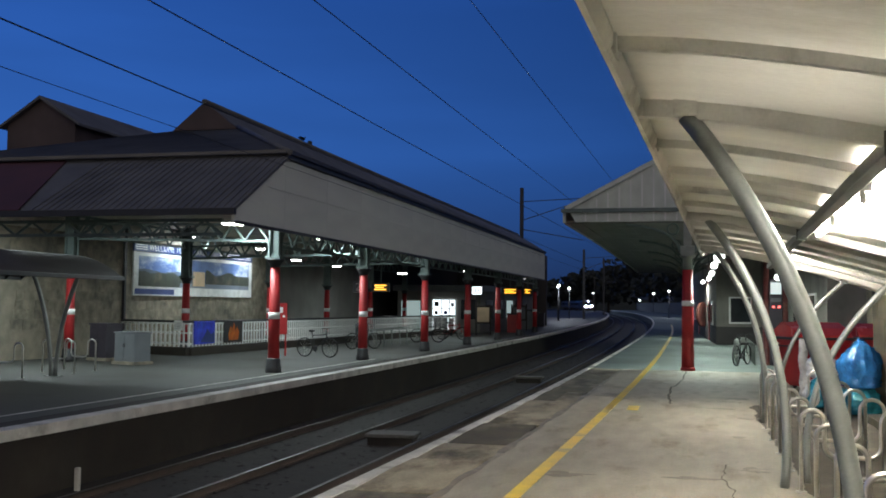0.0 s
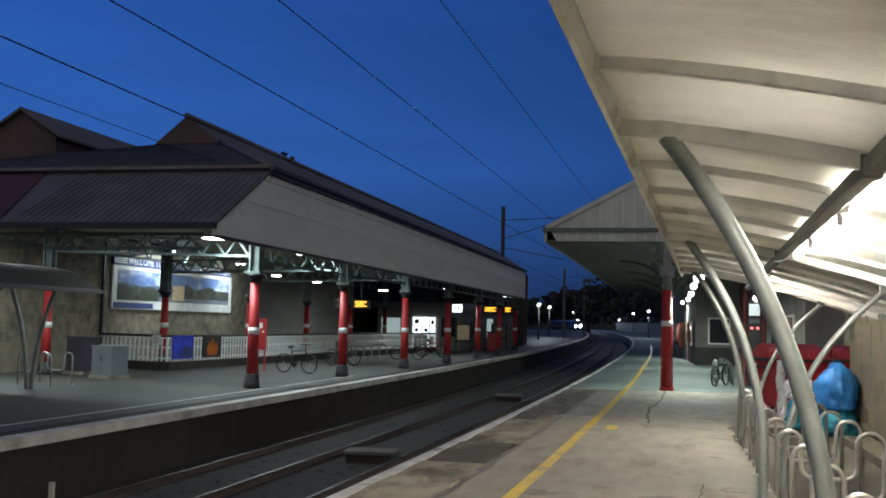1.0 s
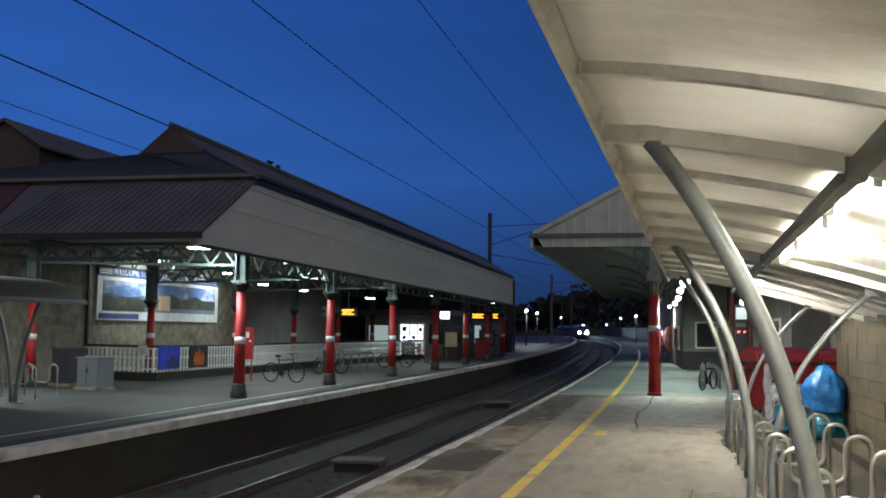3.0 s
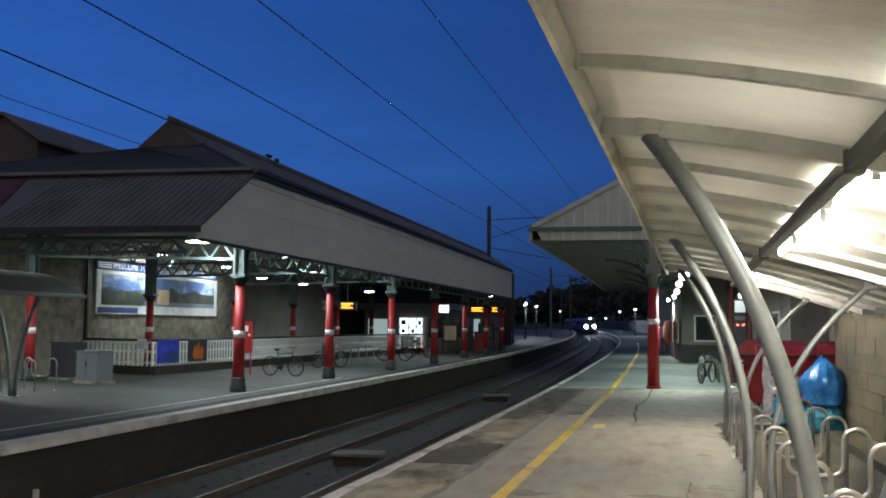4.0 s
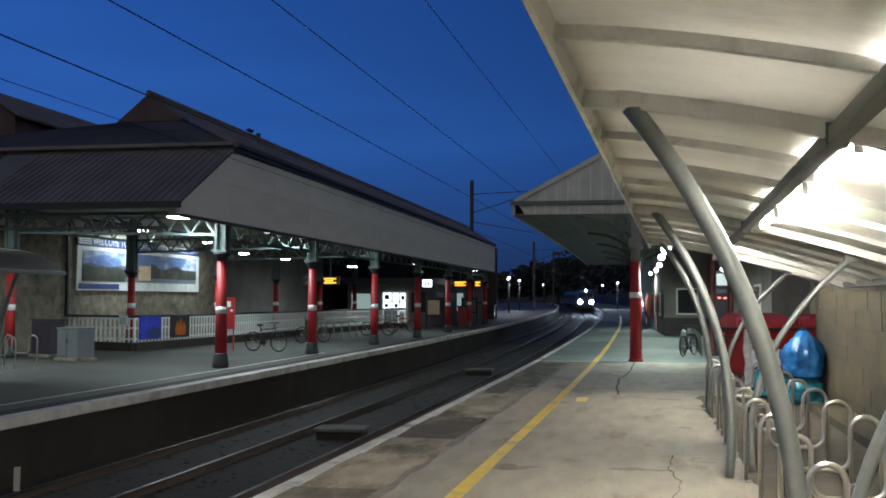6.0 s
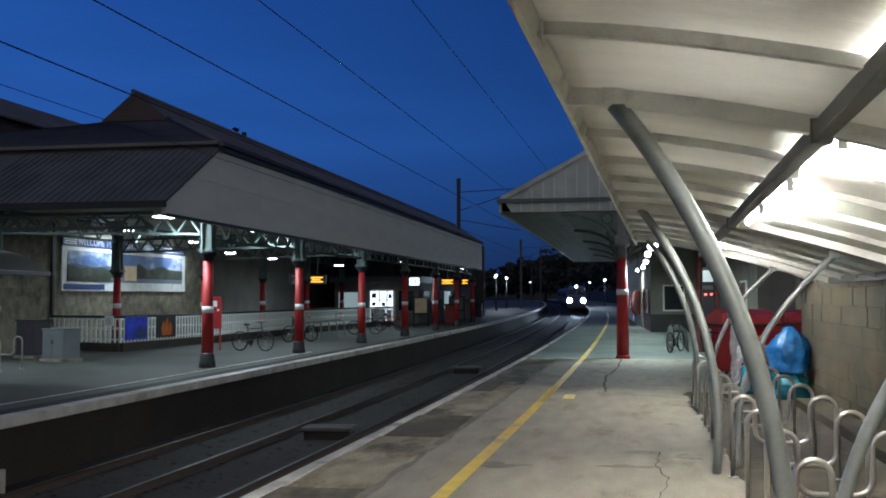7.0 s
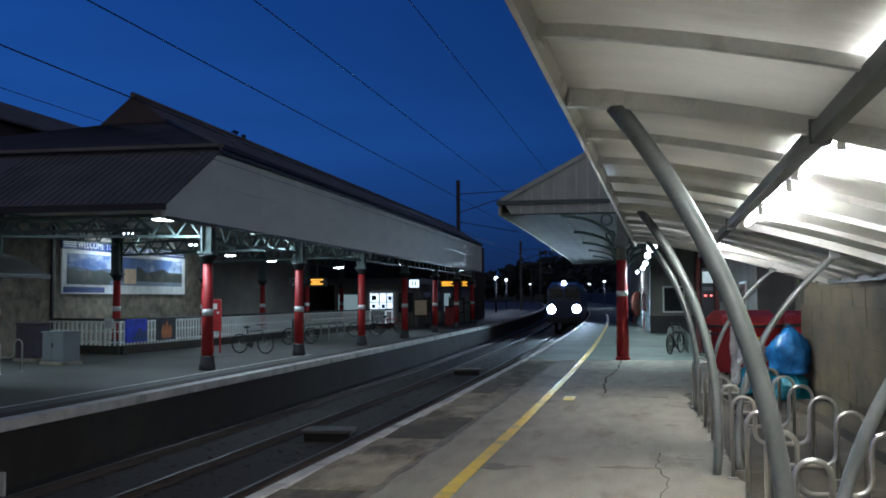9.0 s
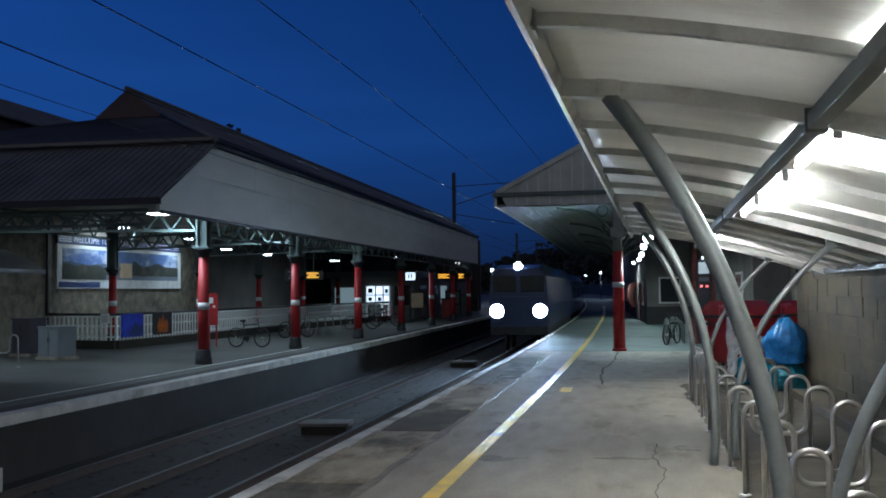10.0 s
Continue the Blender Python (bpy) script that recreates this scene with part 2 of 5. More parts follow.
# ---- building helpers ----
def box(bm, x0, x1, y0, y1, z0, z1, bevel=0.0):
    vs = [bm.verts.new((x, y, z)) for z in (z0, z1) for y in (y0, y1) for x in (x0, x1)]
    fs = [bm.faces.new([vs[i] for i in f]) for f in ((0, 2, 3, 1), (4, 5, 7, 6), (0, 1, 5, 4), (2, 6, 7, 3), (0, 4, 6, 2), (1, 3, 7, 5))]
    if bevel:
        es = list({e for f in fs for e in f.edges})
        bmesh.ops.bevel(bm, geom=es, offset=bevel, segments=2, affect="EDGES", profile=0.6)
    return bm


def tube(bm, pts, r, n=8, cap=True):
    """A round bar along points; r is a radius or one for each point."""
    pts = [Vector(p) for p in pts]
    rs = r if isinstance(r, (list, tuple)) else [r] * len(pts)
    rings = []
    for i, p in enumerate(pts):
        d = (pts[min(i + 1, len(pts) - 1)] - pts[max(i - 1, 0)]).normalized()
        a = d.cross(Vector((0, 0, 1)) if abs(d.z) < 0.9 else Vector((0, 1, 0))).normalized()
        if i and a.dot(prev) < 0:
            a = -a
        if i:
            a = (prev - d * prev.dot(d)).normalized()
        prev = a
        b = d.cross(a)
        rings.append([bm.verts.new(p + rs[i] * (math.cos(2 * math.pi * k / n) * a + math.sin(2 * math.pi * k / n) * b)) for k in range(n)])
    for p, q in zip(rings, rings[1:]):
        for k in range(n):
            f = bm.faces.new((p[k], p[(k + 1) % n], q[(k + 1) % n], q[k]))
            f.smooth = True
    if cap:
        bm.faces.new(rings[0][::-1])
        bm.faces.new(rings[-1])
    return bm


def bar(bm, a, b, w, h=None):
    """A square bar from a to b."""
    a, b = Vector(a), Vector(b)
    d = (b - a).normalized()
    s = d.cross(Vector((0, 0, 1)) if abs(d.z) < 0.95 else Vector((0, 1, 0))).normalized() * w / 2
    u = s.cross(d).normalized() * (h or w) / 2
    v = [bm.verts.new(p + i * s + j * u) for p in (a, b) for i, j in ((-1, -1), (1, -1), (1, 1), (-1, 1))]
    for f in ((0, 1, 2, 3), (7, 6, 5, 4), (0, 4, 5, 1), (1, 5, 6, 2), (2, 6, 7, 3), (3, 7, 4, 0)):
        bm.faces.new([v[i] for i in f])
    return bm


def lathe(bm, profile, n=16, at=(0, 0, 0)):
    """A turned form from (radius, height) pairs."""
    rings = [[bm.verts.new((at[0] + r * math.cos(2 * math.pi * k / n), at[1] + r * math.sin(2 * math.pi * k / n), at[2] + z)) for k in range(n)] for r, z in profile]
    for p, q in zip(rings, rings[1:]):
        for k in range(n):
            bm.faces.new((p[k], p[(k + 1) % n], q[(k + 1) % n], q[k])).smooth = True
    bm.faces.new(rings[0][::-1])
    bm.faces.new(rings[-1])
    return bm


def loft(bm, sections, closed=True):
    """A skin through equal rows of points."""
    rows = [[bm.verts.new(p) for p in s] for s in sections]
    n = len(rows[0])
    for a, b in zip(rows, rows[1:]):
        for k in range(n if closed else n - 1):
            bm.faces.new((a[k], a[(k + 1) % n], b[(k + 1) % n], b[k]))
    if closed:
        bm.faces.new(rows[0][::-1])
        bm.faces.new(rows[-1])
    return bm


def part(name, bm, material, parent=None, label="", m=None):
    bmesh.ops.recalc_face_normals(bm, faces=bm.faces)
    me = bpy.data.meshes.new(name)
    bm.to_mesh(me)
    bm.free()
    me.materials.append(material)
    ob = new(name, me)
    if parent:
        ob.parent = parent
    if m is not None:
        ob.matrix_basis = m
    if label:
        tagged(ob, label)
    return ob


def share(name, ob, parent, m):
    """A further object on the same mesh."""
    o = new(name, ob.data)
    o.parent = parent
    o.matrix_basis = m
    return o


def thing(name, label, category, group="", kind="", m=None):
    ob = new(name)
    ob.empty_display_size = 0.2
    tagged(ob, label, category, group, kind)
    if m is not None:
        ob.matrix_basis = m
    return ob


def nb():
    return bmesh.new()


def lamp(parent, at, watts, sx, sy, colour=(1, 1, 1), turn=(0, 0, 0)):
    d = bpy.data.lights.new("lamp_light", "AREA")
    d.shape, d.size, d.size_y, d.energy, d.color = "RECTANGLE", sx, sy, watts, colour
    o = new("lamp_light", d)
    o.parent = parent
    o.matrix_basis = pose(*at, *turn)
    return o


# ---- the line of the railway: the bend, and its gentle rise ----
def bend(y):
    if y < 45:
        return -(y - 45) ** 2 / 2300
    return -max(0.0, y - 57) ** 2 / 3000


def rise(y):
    return max(0.0, y - 60) * 0.003


NEAR_EDGE, FAR_EDGE = -2.92, -8.90
NEAR_TRACK, FAR_TRACK = -4.36, -7.46
RAIL_Z = -0.93
STEPS = [-14 + 4 * i for i in range(40)]
LONG = STEPS + [146 + 10 * i for i in range(1, 40)]


def strip(bm, x0, x1, z0, z1, ys):
    """A solid ribbon that follows the line."""
    return loft(bm, [[(x0 + bend(y), y, z0 + rise(y)), (x1 + bend(y), y, z0 + rise(y)), (x1 + bend(y), y, z1 + rise(y)), (x0 + bend(y), y, z1 + rise(y))] for y in ys])


# ---- ground, tracks, platforms ----
def ground():
    bm = nb()
    box(bm, -900, 900, -300, 1500, -1.6, -1.3)
    tagged(part("ground", bm, BALLAST), "dark stony ground reaching the horizon", "ground", kind="structure")
    bm = nb()
    strip(bm, FAR_EDGE - 0.2, NEAR_EDGE + 0.2, -1.29, -1.062, LONG)
    tagged(part("trackbed", bm, BALLAST), "dark brown ballast bed between the platforms", "trackbed", kind="structure")


def tracks():
    for cx, label in ((NEAR_TRACK, "steel railway track beside the shelter platform"), (FAR_TRACK, "steel railway track beside the canopied platform")):
        track = thing("railway_track", label + " on sleepers", "railway track", "railway tracks")
        for side in (-0.75, 0.75):
            bm = nb()
            strip(bm, cx + side - 0.07, cx + side + 0.07, RAIL_Z - 0.14, RAIL_Z - 0.12, LONG)
            strip(bm, cx + side - 0.012, cx + side + 0.012, RAIL_Z - 0.12, RAIL_Z - 0.03, LONG)
            r = part("rail", bm, RAIL, track)
            bm = nb()
            strip(bm, cx + side - 0.035, cx + side + 0.035, RAIL_Z - 0.03, RAIL_Z, LONG)
            part("rail_head", bm, RAILTOP, r, "polished running surface")
        bm = nb()
        for i in range(160):
            y = 4 + i * 0.68
            box(bm, cx + bend(y) - 1.25, cx + bend(y) + 1.25, y - 0.13, y + 0.13, RAIL_Z - 0.3 + rise(y), RAIL_Z - 0.14 + rise(y))
        s = part("sleeper", bm, SLEEPER, track, "dark concrete sleepers")
        tagged(s, kind="stuff")
    rng = random.Random(4)
    bm = nb()
    for i in range(1800):
        y = 6 + 60 * rng.random() ** 1.6
        x = rng.uniform(FAR_EDGE + 0.1, NEAR_EDGE - 0.1) + bend(y)
        r = rng.uniform(0.03, 0.075)
        bmesh_stone(bm, x, y, -1.06 + rise(y), r, rng)
    tagged(part("ballast_stones", bm, BALLAST), "loose dark ballast stones between the rails", "ballast", kind="stuff")
    # a low concrete box among the rails
    tr = thing("cable_trough", "low grey concrete cable box among the rails", "cable box", m=pose(-6.0, 20.0, -1.09, 0, 0, 4))
    bm = nb()
    box(bm, -0.5, 0.45, -0.3, 0.3, 0, 0.2, 0.02)
    part("body", bm, SLEEPER, tr)
    bm = nb()
    box(bm, -0.55, 0.5, -0.35, 0.35, 0.2, 0.27, 0.02)
    part("lid", bm, TROUGH, tr, "concrete lid, paler than the box")
    copy_thing(tr, pose(-5.89, 37.49, -1.09, 0, 0, 2))
    pk = thing("marker_post", "short pale marker post in the ballast", "marker post", m=pose(-9.15, 13.6, -1.07))
    bm = nb()
    box(bm, -0.04, 0.04, -0.03, 0.03, 0, 0.36, 0.01)
    part("post", bm, COPING, pk)


def bmesh_stone(bm, x, y, z, r, rng):
    v = [bm.verts.new((x + r * a * rng.uniform(0.7, 1.3), y + r * b * rng.uniform(0.7, 1.3), z + r * c * rng.uniform(0.2, 0.4))) for a, b, c in ((1, 0, 0), (0, 1, 0), (-1, 0, 0), (0, -1, 0), (0, 0, 1))]
    for k in range(4):
        bm.faces.new((v[k], v[(k + 1) % 4], v[4]))


P1 = [y for y in STEPS if y <= 30] + [30]
P2 = [30] + [y for y in STEPS if y > 30] + [160 + 12 * i for i in range(1, 13)]


def platforms():
    near = thing("platform_near", "pale concrete platform with white edge and yellow line", "platform", kind="structure")
    bm = nb()
    rows = [[(NEAR_EDGE + 1.05 + bend(y), y, -0.5), (3.3, y, -0.5), (3.3, y, 0), (NEAR_EDGE + 1.05 + bend(y), y, 0)] for y in P1]
    loft(bm, rows)
    part("surface", bm, CONCRETE, near, "stained pale concrete")
    bm = nb()
    loft(bm, [[(NEAR_EDGE + 0.14 + bend(y), y, -0.5), (14 + min(0.0, bend(y)), y, -0.5), (14 + min(0.0, bend(y)), y, rise(y) - 0.004), (NEAR_EDGE + 0.14 + bend(y), y, rise(y) - 0.004)] for y in P2])
    part("surface", bm, ASPHALT, near, "greenish asphalt under the canopy")
    bm = nb()
    box(bm, 3.3, 14, -14, 30, -0.5, -0.01)
    part("surface", bm, ASPHALT, near)
    bm = nb()
    ring = [(1.12 + 0.16 * noise.noise(Vector((0.6 * y, 3.1, 0))) + 0.09 * noise.noise(Vector((2.3 * y, 1.7, 0))), y) for y in [-8 + 0.2 * k for k in range(140)]]
    loft(bm, [[(x, y, 0.001), (2.9, y, 0.001), (2.9, y, 0.012), (x + 0.05, y, 0.008)] for x, y in ring])
    part("surface", bm, SOIL, near, "dark soil and moss behind the cycle stands")
    bm = nb()
    strip(bm, NEAR_EDGE + 0.0, NEAR_EDGE + 0.15, -0.12, 0.012, P1 + P2[1:])
    part("white_edge", bm, COPING, near, "worn white painted edge")
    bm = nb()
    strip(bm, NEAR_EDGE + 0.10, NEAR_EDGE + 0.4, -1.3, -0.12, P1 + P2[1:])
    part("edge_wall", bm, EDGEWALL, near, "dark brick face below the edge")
    bm = nb()
    strip(bm, NEAR_EDGE + 0.14, NEAR_EDGE + 1.06, -0.3, -0.03, P1)
    part("bed", bm, MORTAR, near)
    bm = nb()
    ys = [-14 + 2 * i for i in range(58)]
    strip(bm, NEAR_EDGE + 1.705, NEAR_EDGE + 1.855, 0.001, 0.005, ys)
    part("yellow_line", bm, YELLOW, near, "worn yellow painted line")
    bm = nb()
    box(bm, -1.12, -0.92, 18.2, 18.95, 0.001, 0.006)
    part("yellow_mark", bm, YELLOW, near, "small yellow painted patch")
    rng = random.Random(7)
    # cracks in the concrete
    for line in (((-0.12, 29.8), (-0.16, 26.5), (-0.42, 23.6), (-0.44, 21.2), (-0.36, 19.3)),
                 ((0.36, 8.6), (0.3, 9.4), (0.42, 10.4), (0.33, 11.4), (0.38, 12.4)), ((-0.4, 20.2), (0.4, 20.5), (1.1, 20.3)), ((-3.2, 29.9), (-0.2, 29.95), (1.5, 29.9))):
        bm = nb()
        pts = []
        for (xa, ya), (xb, yb) in zip(line, line[1:]):
            for k in range(6):
                f = k / 6
                pts.append((xa + (xb - xa) * f + rng.uniform(-0.03, 0.03), ya + (yb - ya) * f + rng.uniform(-0.03, 0.03)))
        rows = []
        for i, (x, y) in enumerate(pts):
            w = rng.uniform(0.014, 0.03) * (1.0 if line[0][1] > 25 else 0.28)
            rows.append([(x - w, y - w, 0.001), (x + w, y + w, 0.001), (x + w, y + w, 0.003), (x - w, y - w, 0.003)])
        loft(bm, rows)
        part("crack", bm, SOIL, near)
    for i in range(26):
        bm = nb()
        x, y = (rng.uniform(0.55, 0.95), rng.uniform(6, 27)) if i % 2 else (rng.uniform(-1.7, 0.6), rng.uniform(8, 28))
        w, l = rng.uniform(0.12, 0.4), rng.uniform(0.05, 0.22)
        ring = [(x + w * math.cos(a) * rng.uniform(0.4, 1.15), y + l * math.sin(a) * rng.uniform(0.4, 1.15)) for a in [2 * math.pi * k / 18 for k in range(18)]]
        loft(bm, [[(px, py, z) for px, py in ring] for z in (0.0005, 0.0025)])
        part("damp_stain", bm, STAIN, near, "dark damp stain")
    # the crumbled joint beside the slabs
    bm = nb()
    rows = []
    for k in range(170):
        y = -3 + 0.194 * k
        x = NEAR_EDGE + 1.06 + bend(y) + 0.05 * noise.noise(Vector((1.3 * y, 8, 0)))
        w = 0.02 + 0.075 * max(0.0, noise.noise(Vector((0.9 * y, 2, 4))) + 0.1) + rng.uniform(0, 0.015)
        rows.append([(x - w, y, 0.0006), (x + w, y, 0.0006), (x + w, y, 0.0045), (x - w, y, 0.0045)])
    loft(bm, rows)
    part("joint", bm, STAIN, near, "dark crumbled joint beside the edge slabs")
    # edge slabs, each laid a little unevenly
    y = -3.0
    while y < 29.9:
        n = rng.choice((1, 1, 1, 2))
        ln = min(rng.uniform(1.0, 3.0), 29.98 - y)
        for k in range(n):
            w = 0.89 / n
            bm = nb()
            x0 = NEAR_EDGE + 0.155 + k * w + bend(y + ln / 2)
            box(bm, 0.004, w - 0.004, 0.004, ln - 0.004, -0.08, rng.uniform(-0.005, 0.004), 0.005)
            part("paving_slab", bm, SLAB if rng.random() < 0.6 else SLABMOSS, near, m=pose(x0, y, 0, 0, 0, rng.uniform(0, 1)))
        y += ln
    far = thing("platform_far", "grey asphalt platform with white painted edge", "platform", kind="structure")
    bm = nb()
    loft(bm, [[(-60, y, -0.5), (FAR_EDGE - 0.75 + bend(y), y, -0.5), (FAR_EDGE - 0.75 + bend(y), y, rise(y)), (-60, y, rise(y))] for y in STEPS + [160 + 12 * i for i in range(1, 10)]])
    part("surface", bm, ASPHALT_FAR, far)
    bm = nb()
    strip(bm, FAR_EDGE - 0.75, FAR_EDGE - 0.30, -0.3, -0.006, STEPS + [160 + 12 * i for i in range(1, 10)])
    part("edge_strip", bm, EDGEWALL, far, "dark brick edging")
    bm = nb()
    strip(bm, FAR_EDGE - 0.30, FAR_EDGE, -0.15, 0.012, STEPS + [160 + 12 * i for i in range(1, 10)])
    part("white_edge", bm, COPING, far, "worn white coping")
    bm = nb()
    strip(bm, FAR_EDGE - 1.35, FAR_EDGE - 1.29, 0.001, 0.005, [8, 12, 16, 20, 24, 28, 32])
    part("thin_line", bm, COPING, far, "faint worn painted line")
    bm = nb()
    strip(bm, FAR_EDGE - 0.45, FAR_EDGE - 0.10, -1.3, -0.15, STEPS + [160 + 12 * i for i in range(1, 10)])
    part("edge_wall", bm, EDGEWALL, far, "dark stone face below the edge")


# ---- the canopied building on the far platform ----
COLS = [(-10.78, 24.7), (-10.52, 31.4), (-10.25, 38.3), (-10.08, 45.4), (-10.05, 52.8), (-10.2, 60.6), (-10.5, 69.0)]
BACK = [(-18.62 if i < 2 else -18.4, 27.1 + 7.3 * i) for i in range(6)]


def column(m, group, tall=3.0, top=3.95):
    c = thing("platform_column", "red cast-iron column with white band and green head", "column", group, m=m)
    bm = nb()
    lathe(bm, [(0.21, 0), (0.22, 0.03), (0.215, 0.15), (0.195, 0.19), (0.19, 0.34), (0.165, 0.38)], 14)
    part("base", bm, DARKIRON, c, "dark iron foot")
    bm = nb()
    lathe(bm, [(0.155, 0.36), (0.148, 1.3), (0.128, tall - 0.2)], 16)
    part("shaft", bm, RED, c)
    bm = nb()
    lathe(bm, [(0.153, 1.42), (0.151, 1.60)], 16)
    part("band", bm, WHITE, c, "white band round the shaft")
    bm = nb()
    lathe(bm, [(0.145, tall - 0.2), (0.155, tall - 0.12), (0.24, tall - 0.03), (0.25, tall), (0.16, tall + 0.03)], 16)
    part("capital", bm, DARKIRON, c, "dark moulded capital")
    bm = nb()
    for sx in (-0.125, 0.125):
        for sy in (-0.125, 0.125):
            box(bm, sx - 0.03, sx + 0.03, sy - 0.03, sy + 0.03, tall, top)
    box(bm, -0.1, 0.1, -0.1, 0.1, tall, top)
    box(bm, -0.22, 0.22, -0.22, 0.22, tall + 0.02, tall + 0.09, 0.01)
    box(bm, -0.22, 0.22, -0.22, 0.22, top - 0.1, top, 0.01)
    part("head", bm, GREEN, c, "sage green panelled head")
    return c


def truss(name, a, b, z0, z1, parent_label, n, lift=0.0):
    """A lattice girder between two points on plan; lift: how far its far end is raised."""
    t = thing(name, parent_label, "girder", "canopy girders")
    a, b = Vector((*a, 0)), Vector((*b, lift))
    for z in (z0, z1):
        bm = nb()
        bar(bm, a + Vector((0, 0, z)), b + Vector((0, 0, z)), 0.09, 0.07)
        part("chord", bm, GREEN, t)
    for i in range(n):
        p, q = a.lerp(b, i / n), a.lerp(b, (i + 1) / n)
        mid = (p + q) / 2
        bm = nb()
        bar(bm, p + Vector((0, 0, z0)), mid + Vector((0, 0, z1)), 0.05)
        bar(bm, mid + Vector((0, 0, z1)), q + Vector((0, 0, z0)), 0.05)
        part("lattice", bm, GREEN, t)
    return t


def station_building():
    b = thing("station_building", "long dark slate-roofed station building with grey canopy fascia", "station building", kind="structure")
    FX = -9.6
    # deep boarded fascia
    boards = [22.5 + 2.9 * i for i in range(16)]
    bm = nb()
    loft(bm, [[(FX - 0.08, 19.75, 3.62), (FX, 19.75, 3.62), (FX, 19.75, 3.84), (FX - 0.08, 19.75, 3.84)], [(FX - 0.08, 22.5, 3.63), (FX, 22.5, 3.63), (FX, 22.5, 5.33), (FX - 0.08, 22.5, 5.33)]])
    part("fascia_board", bm, FASCIA, b, "pale grey boarded canopy fascia")
    for i, y in enumerate(boards):
        y2 = min(y + 2.9, 67.5)
        if y2 <= y:
            break
        dx = (bend(y) + bend(y2)) / 2
        bm = nb()
        box(bm, -0.08, 0, 0.004, y2 - y - 0.004, 3.63, 5.35 + 0.012 * i)
        part("fascia_board", bm, FASCIA, b, m=pose(FX, y, 0))
    bm = nb()
    box(bm, FX - 0.03, FX + 0.06, 19.8, 67.5, 3.56, 3.63)
    part("gutter", bm, DARKIRON, b)
    bm = nb()
    box(bm, FX + 0.002, FX + 0.014, 21.4, 67.4, 4.56, 4.585)
    part("cover_strip", bm, FASCIA, b, "thin strip over the board joint")
    bm = nb()
    box(bm, FX - 0.1, FX + 0.07, 22.5, 67.5, 5.38, 5.47)
    part("upper_gutter", bm, DARKIRON, b)
    # end slope over the near end of the platform, with standing seams
    bm = nb()
    loft(bm, [[(-26, 19.6, 3.80), (FX + 0.05, 19.6, 3.80), (FX + 0.05, 19.6, 3.88), (-26, 19.6, 3.88)], [(-26, 22.6, 5.40), (FX + 0.05, 22.6, 5.40), (FX + 0.05, 22.6, 5.48), (-26, 22.6, 5.48)]])
    roof = part("end_slope", bm, SLATE, b, "dark seamed roof slope")
    bm = nb()
    loft(bm, [[(-26, y, z), (FX - 0.15, y, z), (FX - 0.15, y, z + 0.02), (-26, y, z + 0.02)] for y, z in ((19.75, 3.77), (22.7, 5.32))])
    part("lining", bm, SOFFIT, b, "cream boards lining the end slope")
    for i in range(27):
        x = FX - 0.05 - 0.19 * i
        bm = nb()
        bar(bm, (x, 19.58, 3.875), (x, 22.5, 5.435), 0.045, 0.03)
        part("seam", bm, SLATE, roof)
    bm = nb()
    loft(bm, [[(-26.5, 19.55, 3.885), (-14.88, 19.55, 3.885), (-14.88, 19.55, 3.91), (-26.5, 19.55, 3.91)], [(-26.5, 22.6, 5.49), (-15.75, 22.6, 5.49), (-15.75, 22.6, 5.515), (-26.5, 22.6, 5.515)]])
    part("red_slope", bm, DULLROOF, b, "dull red sheeted roof slope")
    bm = nb()
    box(bm, -26, FX + 0.1, 19.5, 19.62, 3.74, 3.88)
    part("eave", bm, DARKIRON, b)
    bm = nb()
    box(bm, -18.2, FX + 0.02, 22.55, 22.75, 5.32, 5.62)
    part("upper_fascia", bm, STATIONWALL, b, "dim grey board under the upper roof")
    # main roof: two slopes, a hip at the near end and a small gable above it
    top = 8.45
    bm = nb()
    far = 92.0
    a = [(-9.5, 22.4, 5.5), (-14.5, 30, 7.6), (-15.6, 30, top), (-15.6, far, top), (-9.5, far - 24, 5.5)]
    vs = [bm.verts.new(p) for p in a]
    bm.faces.new(vs)
    c = [(-21.7, 22.4, 5.5), (-16.7, 30, 7.6), (-15.6, 30, top), (-15.6, far, top), (-21.7, far, 5.5)]
    vc = [bm.verts.new(p) for p in c]
    bm.faces.new(vc)
    bm.faces.new([bm.verts.new(p) for p in ((-9.5, 22.4, 5.5), (-14.5, 30, 7.6), (-16.7, 30, 7.6), (-21.7, 22.4, 5.5))])
    bm.faces.new([bm.verts.new(p) for p in ((-9.5, 68, 5.5), (-15.6, far, top), (-21.7, far, 5.5), (-21.7, 68, 5.5))])
    bmesh.ops.solidify(bm, geom=bm.faces, thickness=0.12)
    part("main_roof", bm, SLATE, b, "dark slate hipped roof")
    bm = nb()
    loft(bm, [[(-16.75, yy, 7.55), (-14.45, yy, 7.55), (-15.6, yy, top + 0.04)] for yy in (29.75, 29.95)])
    part("gablet", bm, REDROOF, b, "small brown gable above the hip")
    bm = nb()
    tube(bm, [(-15.6, 29.7, top + 0.04), (-15.6, far, top + 0.04)], 0.09, 8)
    part("ridge", bm, SLATE, b)
    for x0, x1 in ((-14.45, -9.45),):
        bm = nb()
        tube(bm, [(x1, 22.4, 5.52), (x0, 29.9, 7.64)], 0.07, 8)
        part("hip_ridge", bm, SLATE, b)
    # soffit and walls
    bm = nb()
    box(bm, -20, FX - 0.1, 22.8, 67, 4.7, 4.8)
    part("soffit", bm, SOFFIT, b, "cream boarded canopy ceiling")
    bm = nb()
    box(bm, -20.5, -20, 20, 46.5, 0, 5.4)
